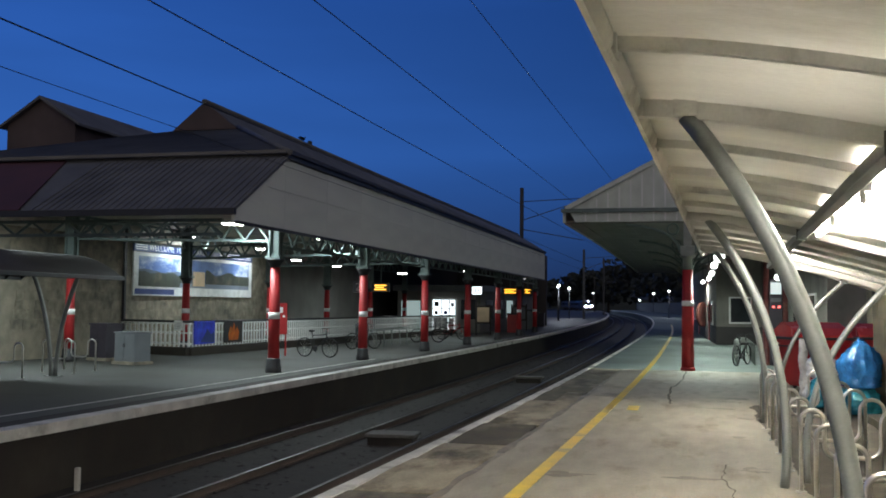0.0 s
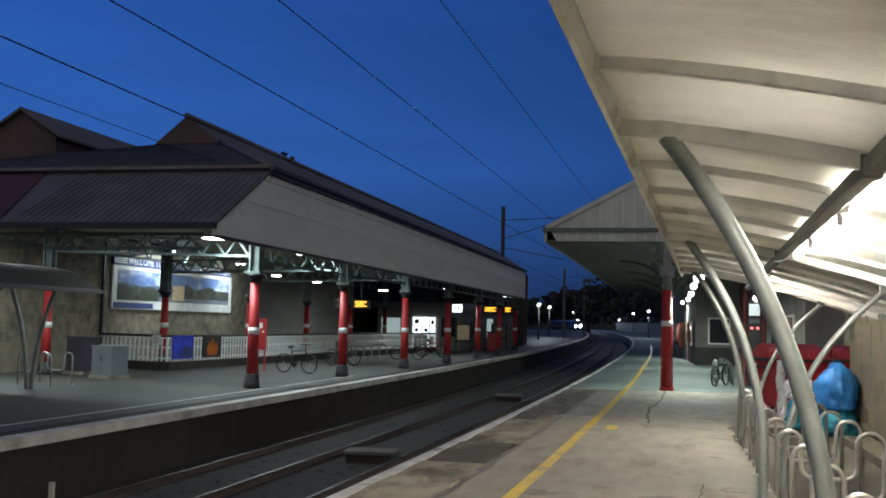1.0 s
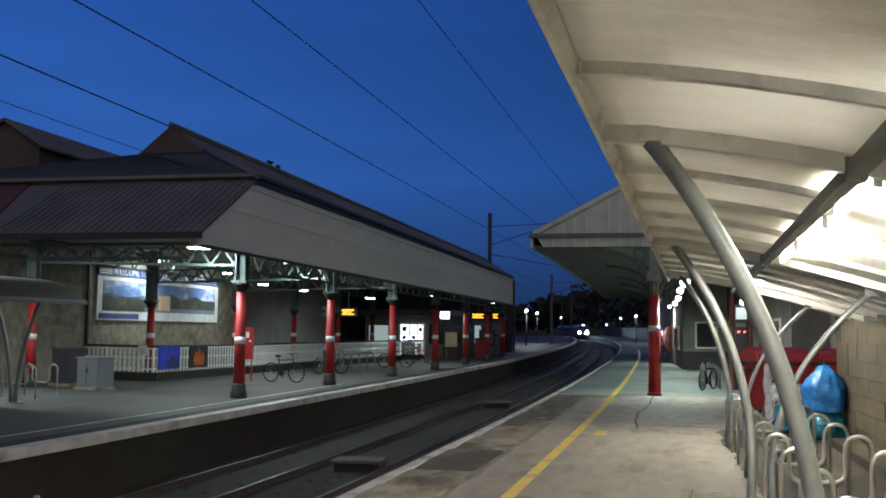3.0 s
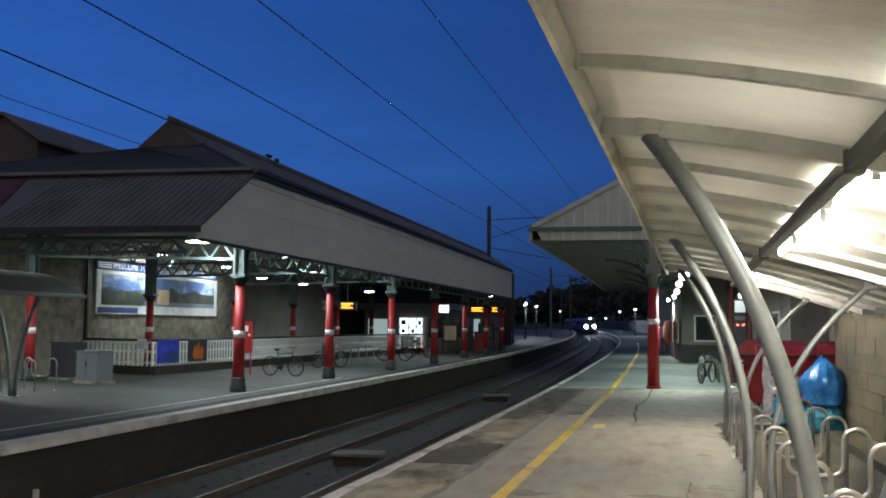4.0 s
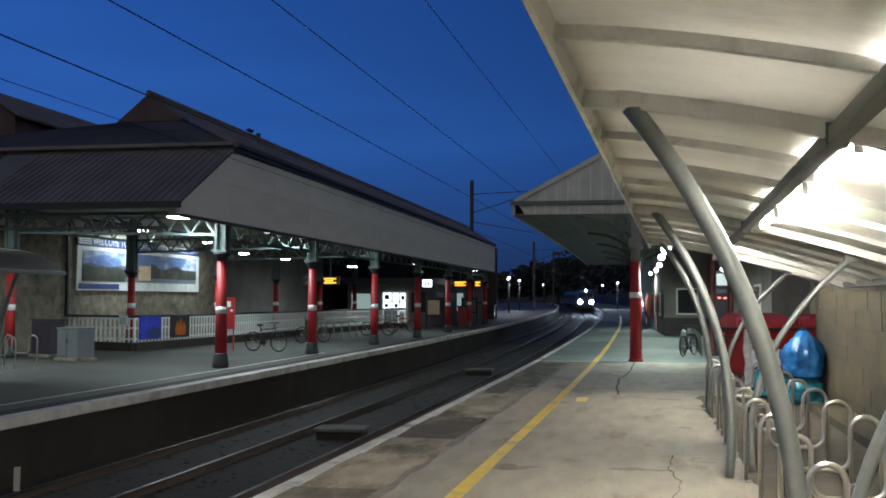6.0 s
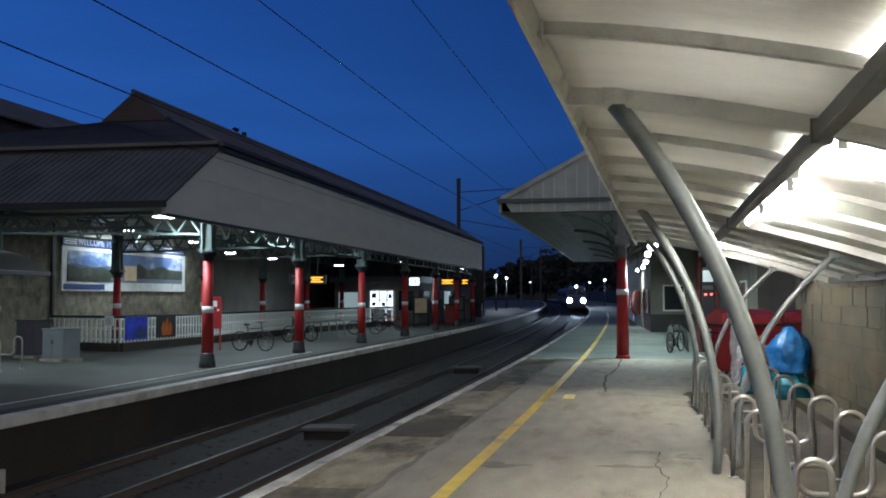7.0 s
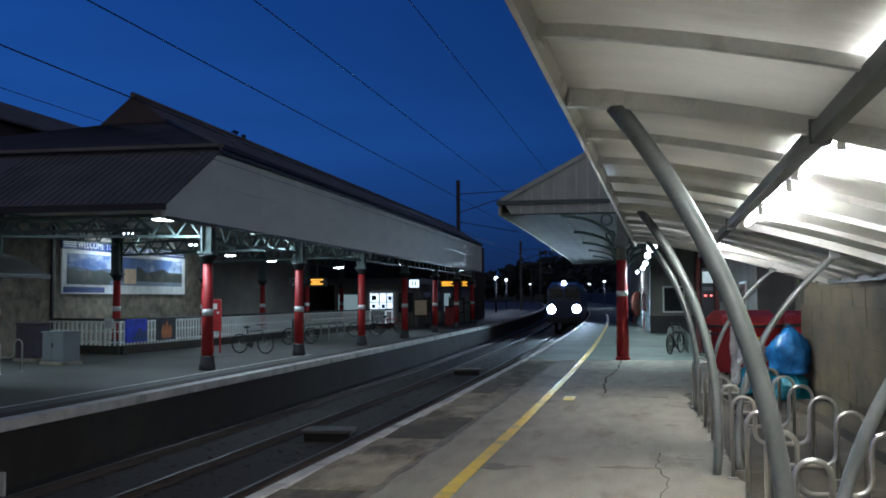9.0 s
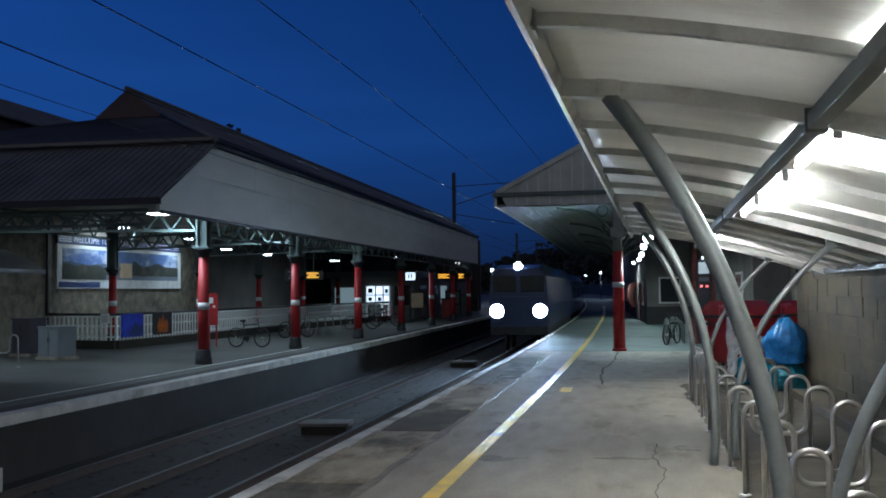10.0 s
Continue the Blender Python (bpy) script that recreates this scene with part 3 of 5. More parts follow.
    part("stone_wall", bm, MORTAR, b, "rubble stone end wall")
    bm = nb()
    box(bm, -20.7, -20.1, 46.5, 60, 0, 5.4)
    part("rendered_wall", bm, PLASTER, b, "dim grey rendered wall")
    bm = nb()
    box(bm, -26, -20.6, 60, 61, 0, 5.4)
    part("rear_wall", bm, DARKWALL, b)
    bm = nb()
    box(bm, -20.6, -12.4, 88.4, 88.8, 0, 6.3)
    box(bm, -20.9, -20.6, 61, 88.8, 3.4, 5.6)
    part("end_wall", bm, DARKWALL, b, "dark wall closing the building")
    bm = nb()
    box(bm, -20.0, -19.94, 22.8, 46.5, 4.12, 4.69)
    part("wall_band", bm, SOFFIT, b, "cream painted band at the top of the wall")
    bm = nb()
    box(bm, -20.02, -19.9, 32.2, 32.32, 0, 4.6)
    part("downpipe", bm, DARKIRON, b)


def stone_facing():
    """Rubble stones on the end wall, the nearest courses as pieces."""
    wall = next(o for o in bpy.data.objects if o.name == "stone_wall")
    rng = random.Random(11)
    shapes = []
    for i in range(6):
        bm = nb()
        h, w = 0.30, (0.34, 0.42, 0.5, 0.58, 0.66, 0.46)[i]
        box(bm, -0.02, rng.uniform(0.005, 0.018), 0.012, w - 0.012, 0.012, h - 0.012, 0.006)
        for v in bm.verts:
            v.co += Vector((0, rng.uniform(-0.03, 0.03), rng.uniform(-0.035, 0.035)))
        me = bpy.data.meshes.new("stone")
        bmesh.ops.recalc_face_normals(bm, faces=bm.faces)
        bm.to_mesh(me)
        bm.free()
        me.materials.append(STONE)
        shapes.append((me, w))
    for row in range(13):
        y = 26.0 + rng.uniform(0, 0.4)
        while y < 46:
            me, w = rng.choice(shapes)
            o = new("stone", me)
            o.parent = wall
            o.matrix_basis = pose(-20.0, y, 0.95 + row * 0.30)
            y += w


def side_block():
    b = thing("gabled_block", "tall gabled brown building behind the canopy roof", "building")
    bm = nb()
    loft(bm, [[(-25.5, y, 0), (-22.55, y, 0), (-22.55, y, 8.6), (-24.0, y, 9.5), (-25.5, y, 8.6)] for y in (32.8, 46)])
    part("wall", bm, REDROOF, b, "plain brown end wall")
    for s in (-1, 1):
        bm = nb()
        e = -24 + s * 1.75
        loft(bm, [[(-24, y, 9.52), (e, y, 8.42), (e, y, 8.52), (-24, y, 9.64)] for y in (32.6, 46.2)])
        part("roof_slope", bm, SLATE, b, "dark slate slope")
    bm = nb()
    box(bm, -60, -22.0, 24, 24.4, 0, 6.6)
    box(bm, -60, -22.0, 24.4, 60, 6.2, 6.6)
    part("annexe", bm, REDROOF, b, "lower brown annexe")


def welcome_board():
    s = thing("welcome_board", "long landscape picture board with welcome heading on the stone wall", "sign board", m=pose(-19.93, 32.8, 0))
    L = 10.2
    bm = nb()
    box(bm, -0.04, 0.02, 0, L, 2.07, 3.70, 0.01)
    part("frame", bm, WHITE, s, "white frame")
    bm = nb()
    box(bm, -0.04, 0.03, 0, L, 3.72, 4.06, 0.01)
    part("header", bm, NAVY, s, "navy heading strip")
    for i, z in enumerate((3.80, 3.88, 3.96)):
        for y0, y1 in ((0.1, 0.95), (6.9, L - 0.2)):
            bm = nb()
            box(bm, 0.031, 0.036, y0, y1, z, z + 0.025)
            part("stripe", bm, WHITE, s)
    bm = nb()
    box(bm, 0.021, 0.028, 0.35, L - 0.35, 2.9, 3.56)
    part("picture_sky", bm, SKYPIC, s, "blue and white sky of the picture")
    for q, (y0, y1, base, high, rough, m) in enumerate(((0.35, 9.85, 2.98, 0.10, 0.7, FARHILL), (0.35, 4.2, 2.86, 0.14, 1.6, LANDPIC), (5.6, 9.85, 2.98, 0.30, 0.9, LANDPIC))):
        bm = nb()
        pts = []
        for k in range(49):
            f = k / 48
            y = y0 + (y1 - y0) * f
            fade = math.sin(math.pi * min(1, 0.12 + f)) ** 0.5 if q == 2 else 1.0
            pts.append((y, base + high * fade * (0.5 + noise.noise(Vector((y * rough, q * 7.3, 0)))) + 0.03 * noise.noise(Vector((y * 5, q, 1)))))
        loft(bm, [[(0.0285, y, 2.6), (0.034 + 0.003 * q, y, 2.6), (0.034 + 0.003 * q, y, z), (0.0285, y, z)] for y, z in pts])
        part("picture_hill", bm, m, s, "dark wooded hills of the picture")
    bm = nb()
    box(bm, 0.021, 0.029, 0.35, L - 0.35, 2.42, 2.9)
    part("picture_water", bm, LAKEPIC, s, "pale lake of the picture")
    bm = nb()
    box(bm, 0.030, 0.051, 0.35, 3.4, 2.42, 2.75)
    part("picture_shore", bm, LANDPIC, s)
    bm = nb()
    box(bm, 0.035, 0.056, 4.5, 5.5, 2.5, 3.1)
    part("picture_house", bm, SANDPIC, s, "sandy stone house of the picture")
    bm = nb()
    box(bm, 0.021, 0.028, 0.1, 3.0, 2.12, 2.33)
    part("footer", bm, NAVY, s, "navy caption strip")
    text("WELCOME TO THE LAKES", s, (0.034, 1.05, 3.79), 0.36, 90, 0, 90, WHITE, "heading").data.space_character = 1.12


def text(words, parent, at, size, rx, ry, rz, material, name="lettering"):
    cu = bpy.data.curves.new(name, "FONT")
    cu.body, cu.size, cu.extrude = words, size, 0.004
    cu.materials.append(material)
    o = new(name, cu)
    o.parent = parent
    o.matrix_basis = pose(*at, rx, ry, rz)
    return o


def picket_run(name, a, b, label, gap=0.21, h=1.17):
    f = thing(name, label, "fence", "ramp fences")
    a, b = Vector((*a, 0)), Vector((*b, 0))
    d = b - a
    n = max(2, int(d.length / gap))
    ang = math.degrees(math.atan2(d.y, d.x))
    f.matrix_basis = pose(a.x, a.y, 0, 0, 0, ang)
    L = d.length
    bm = nb()
    box(bm, 0, L, -0.12, 0.12, 0, 0.28, 0.01)
    part("plinth", bm, EDGEWALL, f, "dark stone plinth")
    bm = nb()
    tube(bm, [(0, 0, h), (L, 0, h)], 0.04, 8)
    part("handrail", bm, DARKIRON, f, "dark round handrail")
    for z in (0.38, 0.75, h - 0.1):
        bm = nb()
        box(bm, 0, L, -0.015, 0.015, z, z + 0.05)
        part("rail", bm, FENCE, f)
    pk = None
    for i in range(n + 1):
        m = pose(L * i / n, -0.02, 0)
        if pk is None:
            bm = nb()
            box(bm, -0.038, 0.038, -0.012, 0.012, 0.3, h - 0.05)
            pk = part("picket", bm, FENCE, f, m=m)
        else:
            share("picket", pk, f, m)
    return f


def ramp_area():
    corner, turn, gate, end = (-16.75, 31.2), (-16.2, 38.0), (-15.9, 47.0), (-14.6, 62.0)
    picket_run("picket_fence", (-19.95, 32.2), corner, "white picket fence on a dark stone plinth")
    picket_run("picket_fence", corner, turn, "white picket fence with picture panels and dark handrail")
    picket_run("picket_fence", turn, gate, "long white picket fence along the subway ramp")
    picket_run("picket_fence", gate, end, "further run of white picket fence on plinth", gap=0.24)
    for f0, f1, m, lab in ((0.028, 0.223, BLUEPANEL, "blue picture panel hung on the picket fence"), (0.317, 0.509, FLAME, "orange flame picture panel hung on the picket fence")):
        a, b = Vector(corner), Vector(turn)
        p = a.lerp(b, f0)
        panel = thing("picture_panel", lab, "picture panel", "fence pictures", m=pose(p.x + 0.06, p.y, 0, 0, 0, math.degrees(math.atan2(b.y - a.y, b.x - a.x))))
        w = (b - a).length * (f1 - f0)
        bm = nb()
        box(bm, 0, w, -0.03, 0, 0.38, 1.18, 0.008)
        part("board", bm, DARKIRON if m is FLAME else m, panel)
        bm = nb()
        if m is FLAME:
            pts = [(0.25, 0.46), (0.75, 0.46), (0.8, 0.75), (0.68, 0.95), (0.6, 0.8), (0.52, 1.12), (0.42, 0.85), (0.33, 1.0), (0.22, 0.7)]
        else:
            pts = [(0.3, 0.45), (0.95, 0.42), (0.97, 0.8), (0.8, 0.7), (0.62, 0.9), (0.5, 0.7)]
        loft(bm, [[(w * u, yy, z) for u, z in pts] for yy in (-0.036, -0.031)])
        part("motif", bm, FLAME if m is FLAME else NAVY, panel, "painted motif")
    notice = thing("notice_plate", "small white notice fixed to the picket fence", "notice", m=pose(-17.2, 31.33, 0, 0, 0, -17))
    bm = nb()
    box(bm, -0.2, 0.2, -0.05, -0.03, 0.85, 1.2, 0.006)
    part("plate", bm, WHITE, notice)
    for i in range(4):
        bm = nb()
        box(bm, -0.15, 0.12, -0.055, -0.051, 0.92 + i * 0.06, 0.94 + i * 0.06)
        part("text_bar", bm, CABGREY, notice)
    for (x, y, w, d, h, m, lab) in ((-16.0, 26.4, 0.86, 0.6, 0.95, CABGREY, "grey steel equipment cabinet on a concrete pad"), (-17.75, 27.75, 0.8, 0.6, 1.16, CABDARK, "dark steel equipment cabinet near the stone wall")):
        c = thing("equipment_cabinet", lab, "cabinet", "equipment cabinets", m=pose(x, y, 0, 0, 0, -18))
        bm = nb()
        box(bm, -w / 2 - 0.06, w / 2 + 0.06, -d / 2 - 0.06, d / 2 + 0.06, 0, 0.09, 0.01)
        part("pad", bm, STONE, c, "worn concrete pad")
        bm = nb()
        box(bm, -w / 2, w / 2, -d / 2, d / 2, 0.09, h - 0.05, 0.012)
        part("body", bm, m, c)
        bm = nb()
        box(bm, -w / 2 - 0.03, w / 2 + 0.03, -d / 2 - 0.03, d / 2 + 0.03, h - 0.05, h, 0.012)
        part("top", bm, m, c)
        for s in (-1, 1):
            bm = nb()
            box(bm, s * w / 4 - w / 4 + 0.02, s * w / 4 + w / 4 - 0.02, -d / 2 - 0.015, -d / 2, 0.14, h - 0.1, 0.005)
            dr = part("door", bm, m, c)
            bm = nb()
            box(bm, -s * 0.05 + s * 0.08 - 0.01, -s * 0.05 + s * 0.08 + 0.01, -d / 2 - 0.03, -d / 2 - 0.015, 0.5, 0.62)
            part("handle", bm, DARKIRON, dr)
    post = thing("notice_stand", "red notice stand with square head beside the fence", "notice stand", m=pose(-13.9, 32.6, 0, 0, 0, 15))
    for x in (-0.12, 0.12):
        bm = nb()
        box(bm, x - 0.025, x + 0.025, -0.025, 0.025, 0, 1.85)
        part("leg", bm, RED, post)
    bm = nb()
    box(bm, -0.18, 0.18, -0.12, -0.03, 0.75, 1.85, 0.01)
    part("board", bm, RED, post)
    for x, z, w, h in ((-0.04, 1.5, 0.14, 0.2), (0.06, 1.35, 0.08, 0.07)):
        bm = nb()
        box(bm, x - w / 2, x + w / 2, -0.128, -0.121, z, z + h)
        part("label_plate", bm, WHITE, post)


# ---- lamps under the far canopy ----
def canopy_lamps():
    # added: spot 8 to light the board, spot 10, unseen, the left wall
    spots = [(-11.62, 24.2, 3.95, 1.6), (-11.8, 31.0, 4.02, 0.9), (-11.8, 36.6, 4.05, 0.7), (-15.65, 38.0, 3.62, 0.7), (-15.9, 43.5, 3.6, 0.7), (-15.35, 52.5, 3.55, 0.9), (-12.0, 53.0, 3.7, 0.6), (-10.7, 66.0, 3.7, 0.6), (-18.9, 35.6, 4.42, 0.9), (-18.9, 41.8, 4.3, 1.0), (-17.6, 23.4, 4.28, 1.0)]
    for i, (x, y, z, w) in enumerate(spots):
        f = thing("canopy_lamp", "oval white station lamp glowing under the canopy", "lamp", "canopy lamps", m=pose(x, y, z))
        bm = nb()
        lathe(bm, [(0.05, 0.06), (0.2, 0.05), (0.23, 0.0), (0.0001, 0.0)][::-1], 16)
        for v in bm.verts:
            v.co.x *= w * 1.5
        part("housing", bm, CABGREY, f, "grey lamp housing")
        bm = nb()
        lathe(bm, [(0.10, -0.055), (0.18, -0.04), (0.215, -0.004)], 16)
        for v in bm.verts:
            v.co.x *= w * 1.5
        part("diffuser", bm, LAMPWHITE, f, "glowing white diffuser")
        bm = nb()
        box(bm, -0.015, 0.015, -0.015, 0.015, 0.05, 4.72 - z)
        part("hanger", bm, DARKIRON, f)
        if i in (0, 1, 2, 3, 5, 6, 8, 9, 10):
            lamp(f, (0, 0, -0.08), (150, 130, 110, 55, 55, 60, 90, 100, 105, 80, 210)[i], 0.7, 0.3, (0.80, 0.96, 1.0))


# ---- curved cycle shelter ----
ARC = [(-0.26 + 3.06 * k / 26, 2.885 - 0.1556 * (3.06 * k / 26) ** 1.4) for k in range(27)]


def bez(a, b, c, n=14):
    return [tuple(a[k] * (1 - t) ** 2 + 2 * b[k] * t * (1 - t) + c[k] * t * t for k in range(len(a))) for t in [i / n for i in range(n + 1)]]


def arc_band(bm, y0, y1, drop, thick):
    """A band under the roof's curve."""
    loft(bm, [[(x, y0, z - drop - thick), (x, y1, z - drop - thick), (x, y1, z - drop), (x, y0, z - drop)] for x, z in ARC])


def shelter(m, frames, y0, y1, lamps, label):
    s = thing("cycle_shelter", label, "shelter", "cycle shelters", m=m)
    bm = nb()
    arc_band(bm, y0, y1, 0.0, 0.012)
    for f in bm.faces:
        f.smooth = True
    part("roof_sheet", bm, SHEET, s, "pale curved roof sheet with stains")
    y = 1.2 * int((y0 + 0.2) // 1.2)
    while y < y1:
        if y > y0 + 0.1:
            big = any(abs(y - f) < 0.2 for f in frames)
            bm = nb()
            if big:
                arc_band(bm, y - 0.035, y + 0.035, 0.014, 0.085)
            else:
                arc_band(bm, y - 0.022, y + 0.022, 0.014, 0.05)
            part("rib", bm, RIBPAINT, s)
            bm = nb()
            box(bm, -0.245, -0.235, y - 0.07, y + 0.05, 2.79, 2.87)
            part("bracket", bm, RIBPAINT, s)
        y += 1.2
    bm = nb()
    loft(bm, [[(-0.296, y, 2.805), (-0.270, y, 2.80), (-0.245, y, 2.855), (-0.245, y, 2.90), (-0.275, y, 2.95), (-0.296, y, 2.95)] for y in (y0, y1)])
    part("edge_beam", bm, RIBPAINT, s, "painted steel edge beam")
    bm = nb()
    box(bm, 2.78, 2.84, y0, y1, 2.05, 2.17, 0.004)
    part("rear_gutter", bm, DARKIRON, s)
    bm = nb()
    box(bm, 0.865, 0.945, y0, y1, 2.57, 2.65, 0.008)
    part("purlin", bm, PURLIN, s, "square grey purlin")
    for f in frames:
        bm = nb()
        pts = [(x, f, z) for x, z in bez((0.72, 0.0), (0.885, 1.60), (-0.03, 2.785), 20)]
        tube(bm, pts, 0.046, 18)
        part("front_leg", bm, GALV, s, "curved grey tubular leg")
        bm = nb()
        pts = [(x, f + 0.35, z) for x, z in bez((0.98, 0.0), (0.82, 1.27), (1.97, 2.27), 20)]
        tube(bm, pts, 0.035, 12)
        part("rear_leg", bm, GALV, s, "thinner curved rear leg")
        bm = nb()
        box(bm, -0.09, 0.02, f - 0.05, f + 0.045, 2.775, 2.865, 0.004)
        part("clamp", bm, RIBPAINT, s)
        bm = nb()
        box(bm, 1.93, 2.04, f + 0.31, f + 0.39, 2.25, 2.36, 0.006)
        part("clamp", bm, GALV, s)
        bm = nb()
        bar(bm, (0.905, f, 2.555), (0.905, f, 2.67), 0.1)
        part("purlin_block", bm, PURLIN, s)
    for y in lamps:
        bm = nb()
        box(bm, 1.02, 1.06, y - 0.68, y + 0.68, 2.625, 2.65, 0.004)
        for k in (-0.67, 0.67):
            box(bm, 1.018, 1.062, y + k - 0.012, y + k + 0.012, 2.56, 2.63)
        part("lamp_batten", bm, WHITE, s, "white batten above the tube")
        bm = nb()
        tube(bm, [(1.04, y - 0.65, 2.59), (1.04, y + 0.65, 2.59)], 0.026, 10)
        part("lamp_tube", bm, TUBE, s, "glowing fluorescent tube")
    return s


def far_shelter():
    """The smaller shelter on the other platform: one arch on pairs of splayed legs."""
    s = thing("cycle_shelter", "small arched cycle shelter with splayed legs on the far platform", "shelter", "cycle shelters", m=pose(-15.13, 21.4, 0))
    arch = [(-1.45 + 2.9 * k / 16, 2.42 + 0.56 * math.sin(math.pi * k / 16) ** 0.85) for k in range(17)]
    bm = nb()
    loft(bm, [[(x, -6.0, z), (x, 0.6, z), (x, 0.6, z + 0.02), (x, -6.0, z + 0.02)] for x, z in arch])
    part("roof_sheet", bm, DARKWALL, s, "dark curved roof sheet")
    for y in (-5.0, -4.0, -3.0, -2.0, -1.0, 0.0, 0.58):
        bm = nb()
        loft(bm, [[(x, y - 0.03, z - 0.07), (x, y + 0.03, z - 0.07), (x, y + 0.03, z), (x, y - 0.03, z)] for x, z in arch])
        part("rib", bm, DARKIRON, s)
    for x in (-1.46, 1.46):
        bm = nb()
        box(bm, x - 0.04, x + 0.04, -6.02, 0.62, 2.36, 2.46, 0.006)
        part("edge_beam", bm, DARKIRON, s)
    for y in (0.0, -5.0):
        for k in (-1, 1):
            bm = nb()
            tube(bm, [(k * x, y, z) for x, z in bez((0.06, 0.0), (0.12, 1.5), (0.75, 2.72))], 0.05, 10)
            part("leg", bm, GALV, s, "curved grey tubular leg")
        bm = nb()
        box(bm, -0.2, 0.2, y - 0.1, y + 0.1, 0, 0.015)
        part("foot_plate", bm, GALV, s)
    bm = nb()
    box(bm, -0.9, -0.8, -4.6, -3.2, 2.68, 2.74)
    part("lamp_tube", bm, LAMPWHITE, s, "glowing lamp")


def stand(m):
    s = thing("cycle_stand", "brushed steel serpentine cycle stand fixed in the concrete", "cycle stand", "cycle stands in the shelter", m=m)

    def hoop(x0, z1, r):
        c = x0 + r
        return [(c - r * math.cos(math.pi * k / 10), 0, z1 + r * math.sin(math.pi * k / 10)) for k in range(11)]

    def sag(x0, x1, z):
        r = 0.12
        return [(x0 + r - r * math.cos(math.pi / 2 * k / 5), 0, z + r - r * math.sin(math.pi / 2 * k / 5)) for k in range(6)] + [(x1 - r + r * math.sin(math.pi / 2 * k / 5), 0, z + r - r * math.cos(math.pi / 2 * k / 5)) for k in range(6)]

    pts = [(0, 0, 0)] + hoop(0, 0.715, 0.112) + sag(0.224, 0.76, 0.36) + hoop(0.76, 0.70, 0.13)
    pts += [(1.02, 0, 0.0)]
    bm = nb()
    tube(bm, pts, 0.021, 8)
    part("tube", bm, STEEL, s)
    for x in (0, 1.02):
        bm = nb()
        lathe(bm, [(0.055, 0), (0.055, 0.01), (0.03, 0.014)], 12, (x, 0, 0))
        part("floor_flange", bm, STEEL, s)
    return s


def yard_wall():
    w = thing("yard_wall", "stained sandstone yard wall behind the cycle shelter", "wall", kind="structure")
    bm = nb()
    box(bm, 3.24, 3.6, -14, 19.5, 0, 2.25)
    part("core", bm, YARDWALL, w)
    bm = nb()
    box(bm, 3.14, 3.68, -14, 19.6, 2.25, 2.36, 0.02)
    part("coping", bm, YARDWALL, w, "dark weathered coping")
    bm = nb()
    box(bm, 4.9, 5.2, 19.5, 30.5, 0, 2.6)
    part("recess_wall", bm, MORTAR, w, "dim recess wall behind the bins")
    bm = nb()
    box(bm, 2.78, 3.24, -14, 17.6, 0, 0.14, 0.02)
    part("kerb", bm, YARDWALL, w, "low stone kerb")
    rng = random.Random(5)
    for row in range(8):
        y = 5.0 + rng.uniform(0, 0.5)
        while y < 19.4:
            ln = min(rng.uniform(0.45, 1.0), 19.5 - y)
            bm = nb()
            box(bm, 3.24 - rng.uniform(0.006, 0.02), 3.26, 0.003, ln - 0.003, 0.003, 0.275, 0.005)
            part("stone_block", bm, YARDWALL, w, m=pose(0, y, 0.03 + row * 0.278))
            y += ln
    b = thing("rear_building", "dark building wall beyond the yard", "wall", kind="structure")
    bm = nb()
    box(bm, 3.9, 9.5, 31, 95, 0, 4.6)
    part("wall", bm, STATIONWALL, b)
    h = thing("station_house", "grey station house with red doors beside the near platform", "building", m=pose(1.3, 52, 0, 0, 0, 2))
    bm = nb()
    box(bm, 0, 2.2, 0, 32, 0, 4.33)
    part("wall", bm, STATIONWALL, h)
    bm = nb()
    box(bm, -0.03, 2.23, -0.04, 32.04, 0, 0.9, 0.01)
    part("dado", bm, DARKWALL, h, "dark painted lower wall")
    bm = nb()
    box(bm, 0.6, 1.7, -0.1, -0.005, 1.05, 2.4, 0.01)
    w = part("window", bm, WHITE, h, "white window frame")
    bm = nb()
    box(bm, 0.68, 1.62, -0.12, -0.1, 1.13, 2.32)
    part("pane", bm, GLASS, w)
    for k, y in enumerate((2.5, 5.5, 13, 18, 24)):
        bm = nb()
        box(bm, -0.07, -0.005, y, y + 1.1, 0.92, 2.2) if k % 2 == 0 else box(bm, -0.07, -0.035, y, y + 1.1, 0.02, 2.2)
        d = part("door" if k % 2 else "window", bm, BINRED if k % 2 else WHITE, h, "red panelled door" if k % 2 else "white framed window")
        bm = nb()
        box(bm, -0.09, -0.07, y + 0.12, y + 0.98, 1.1, 2.05)
        part("pane", bm, SCREEN if k == 2 else GLASS, d)
    for i in range(8):
        y = 33.5 + 5.6 * i
        bm = nb()
        if i % 3 == 1:
            box(bm, 3.84, 3.9, y, y + 1.1, 0.02, 2.15)
            d = part("door", bm, BINRED, b, "dark red door")
            bm = nb()
            box(bm, 3.82, 3.84, y + 0.15, y + 0.95, 1.2, 2.0)
            part("pane", bm, GLASS, d)
        else:
            box(bm, 3.84, 3.9, y, y + 1.6, 0.95, 2.35)
            d = part("window", bm, WHITE, b, "white window frame")
            for k in range(2):
                bm = nb()
                box(bm, 3.82, 3.84, y + 0.08 + 0.76 * k, y + 0.78 + 0.76 * k, 1.03, 2.27)
                part("pane", bm, SCREEN if i in (2, 5) else GLASS, d)


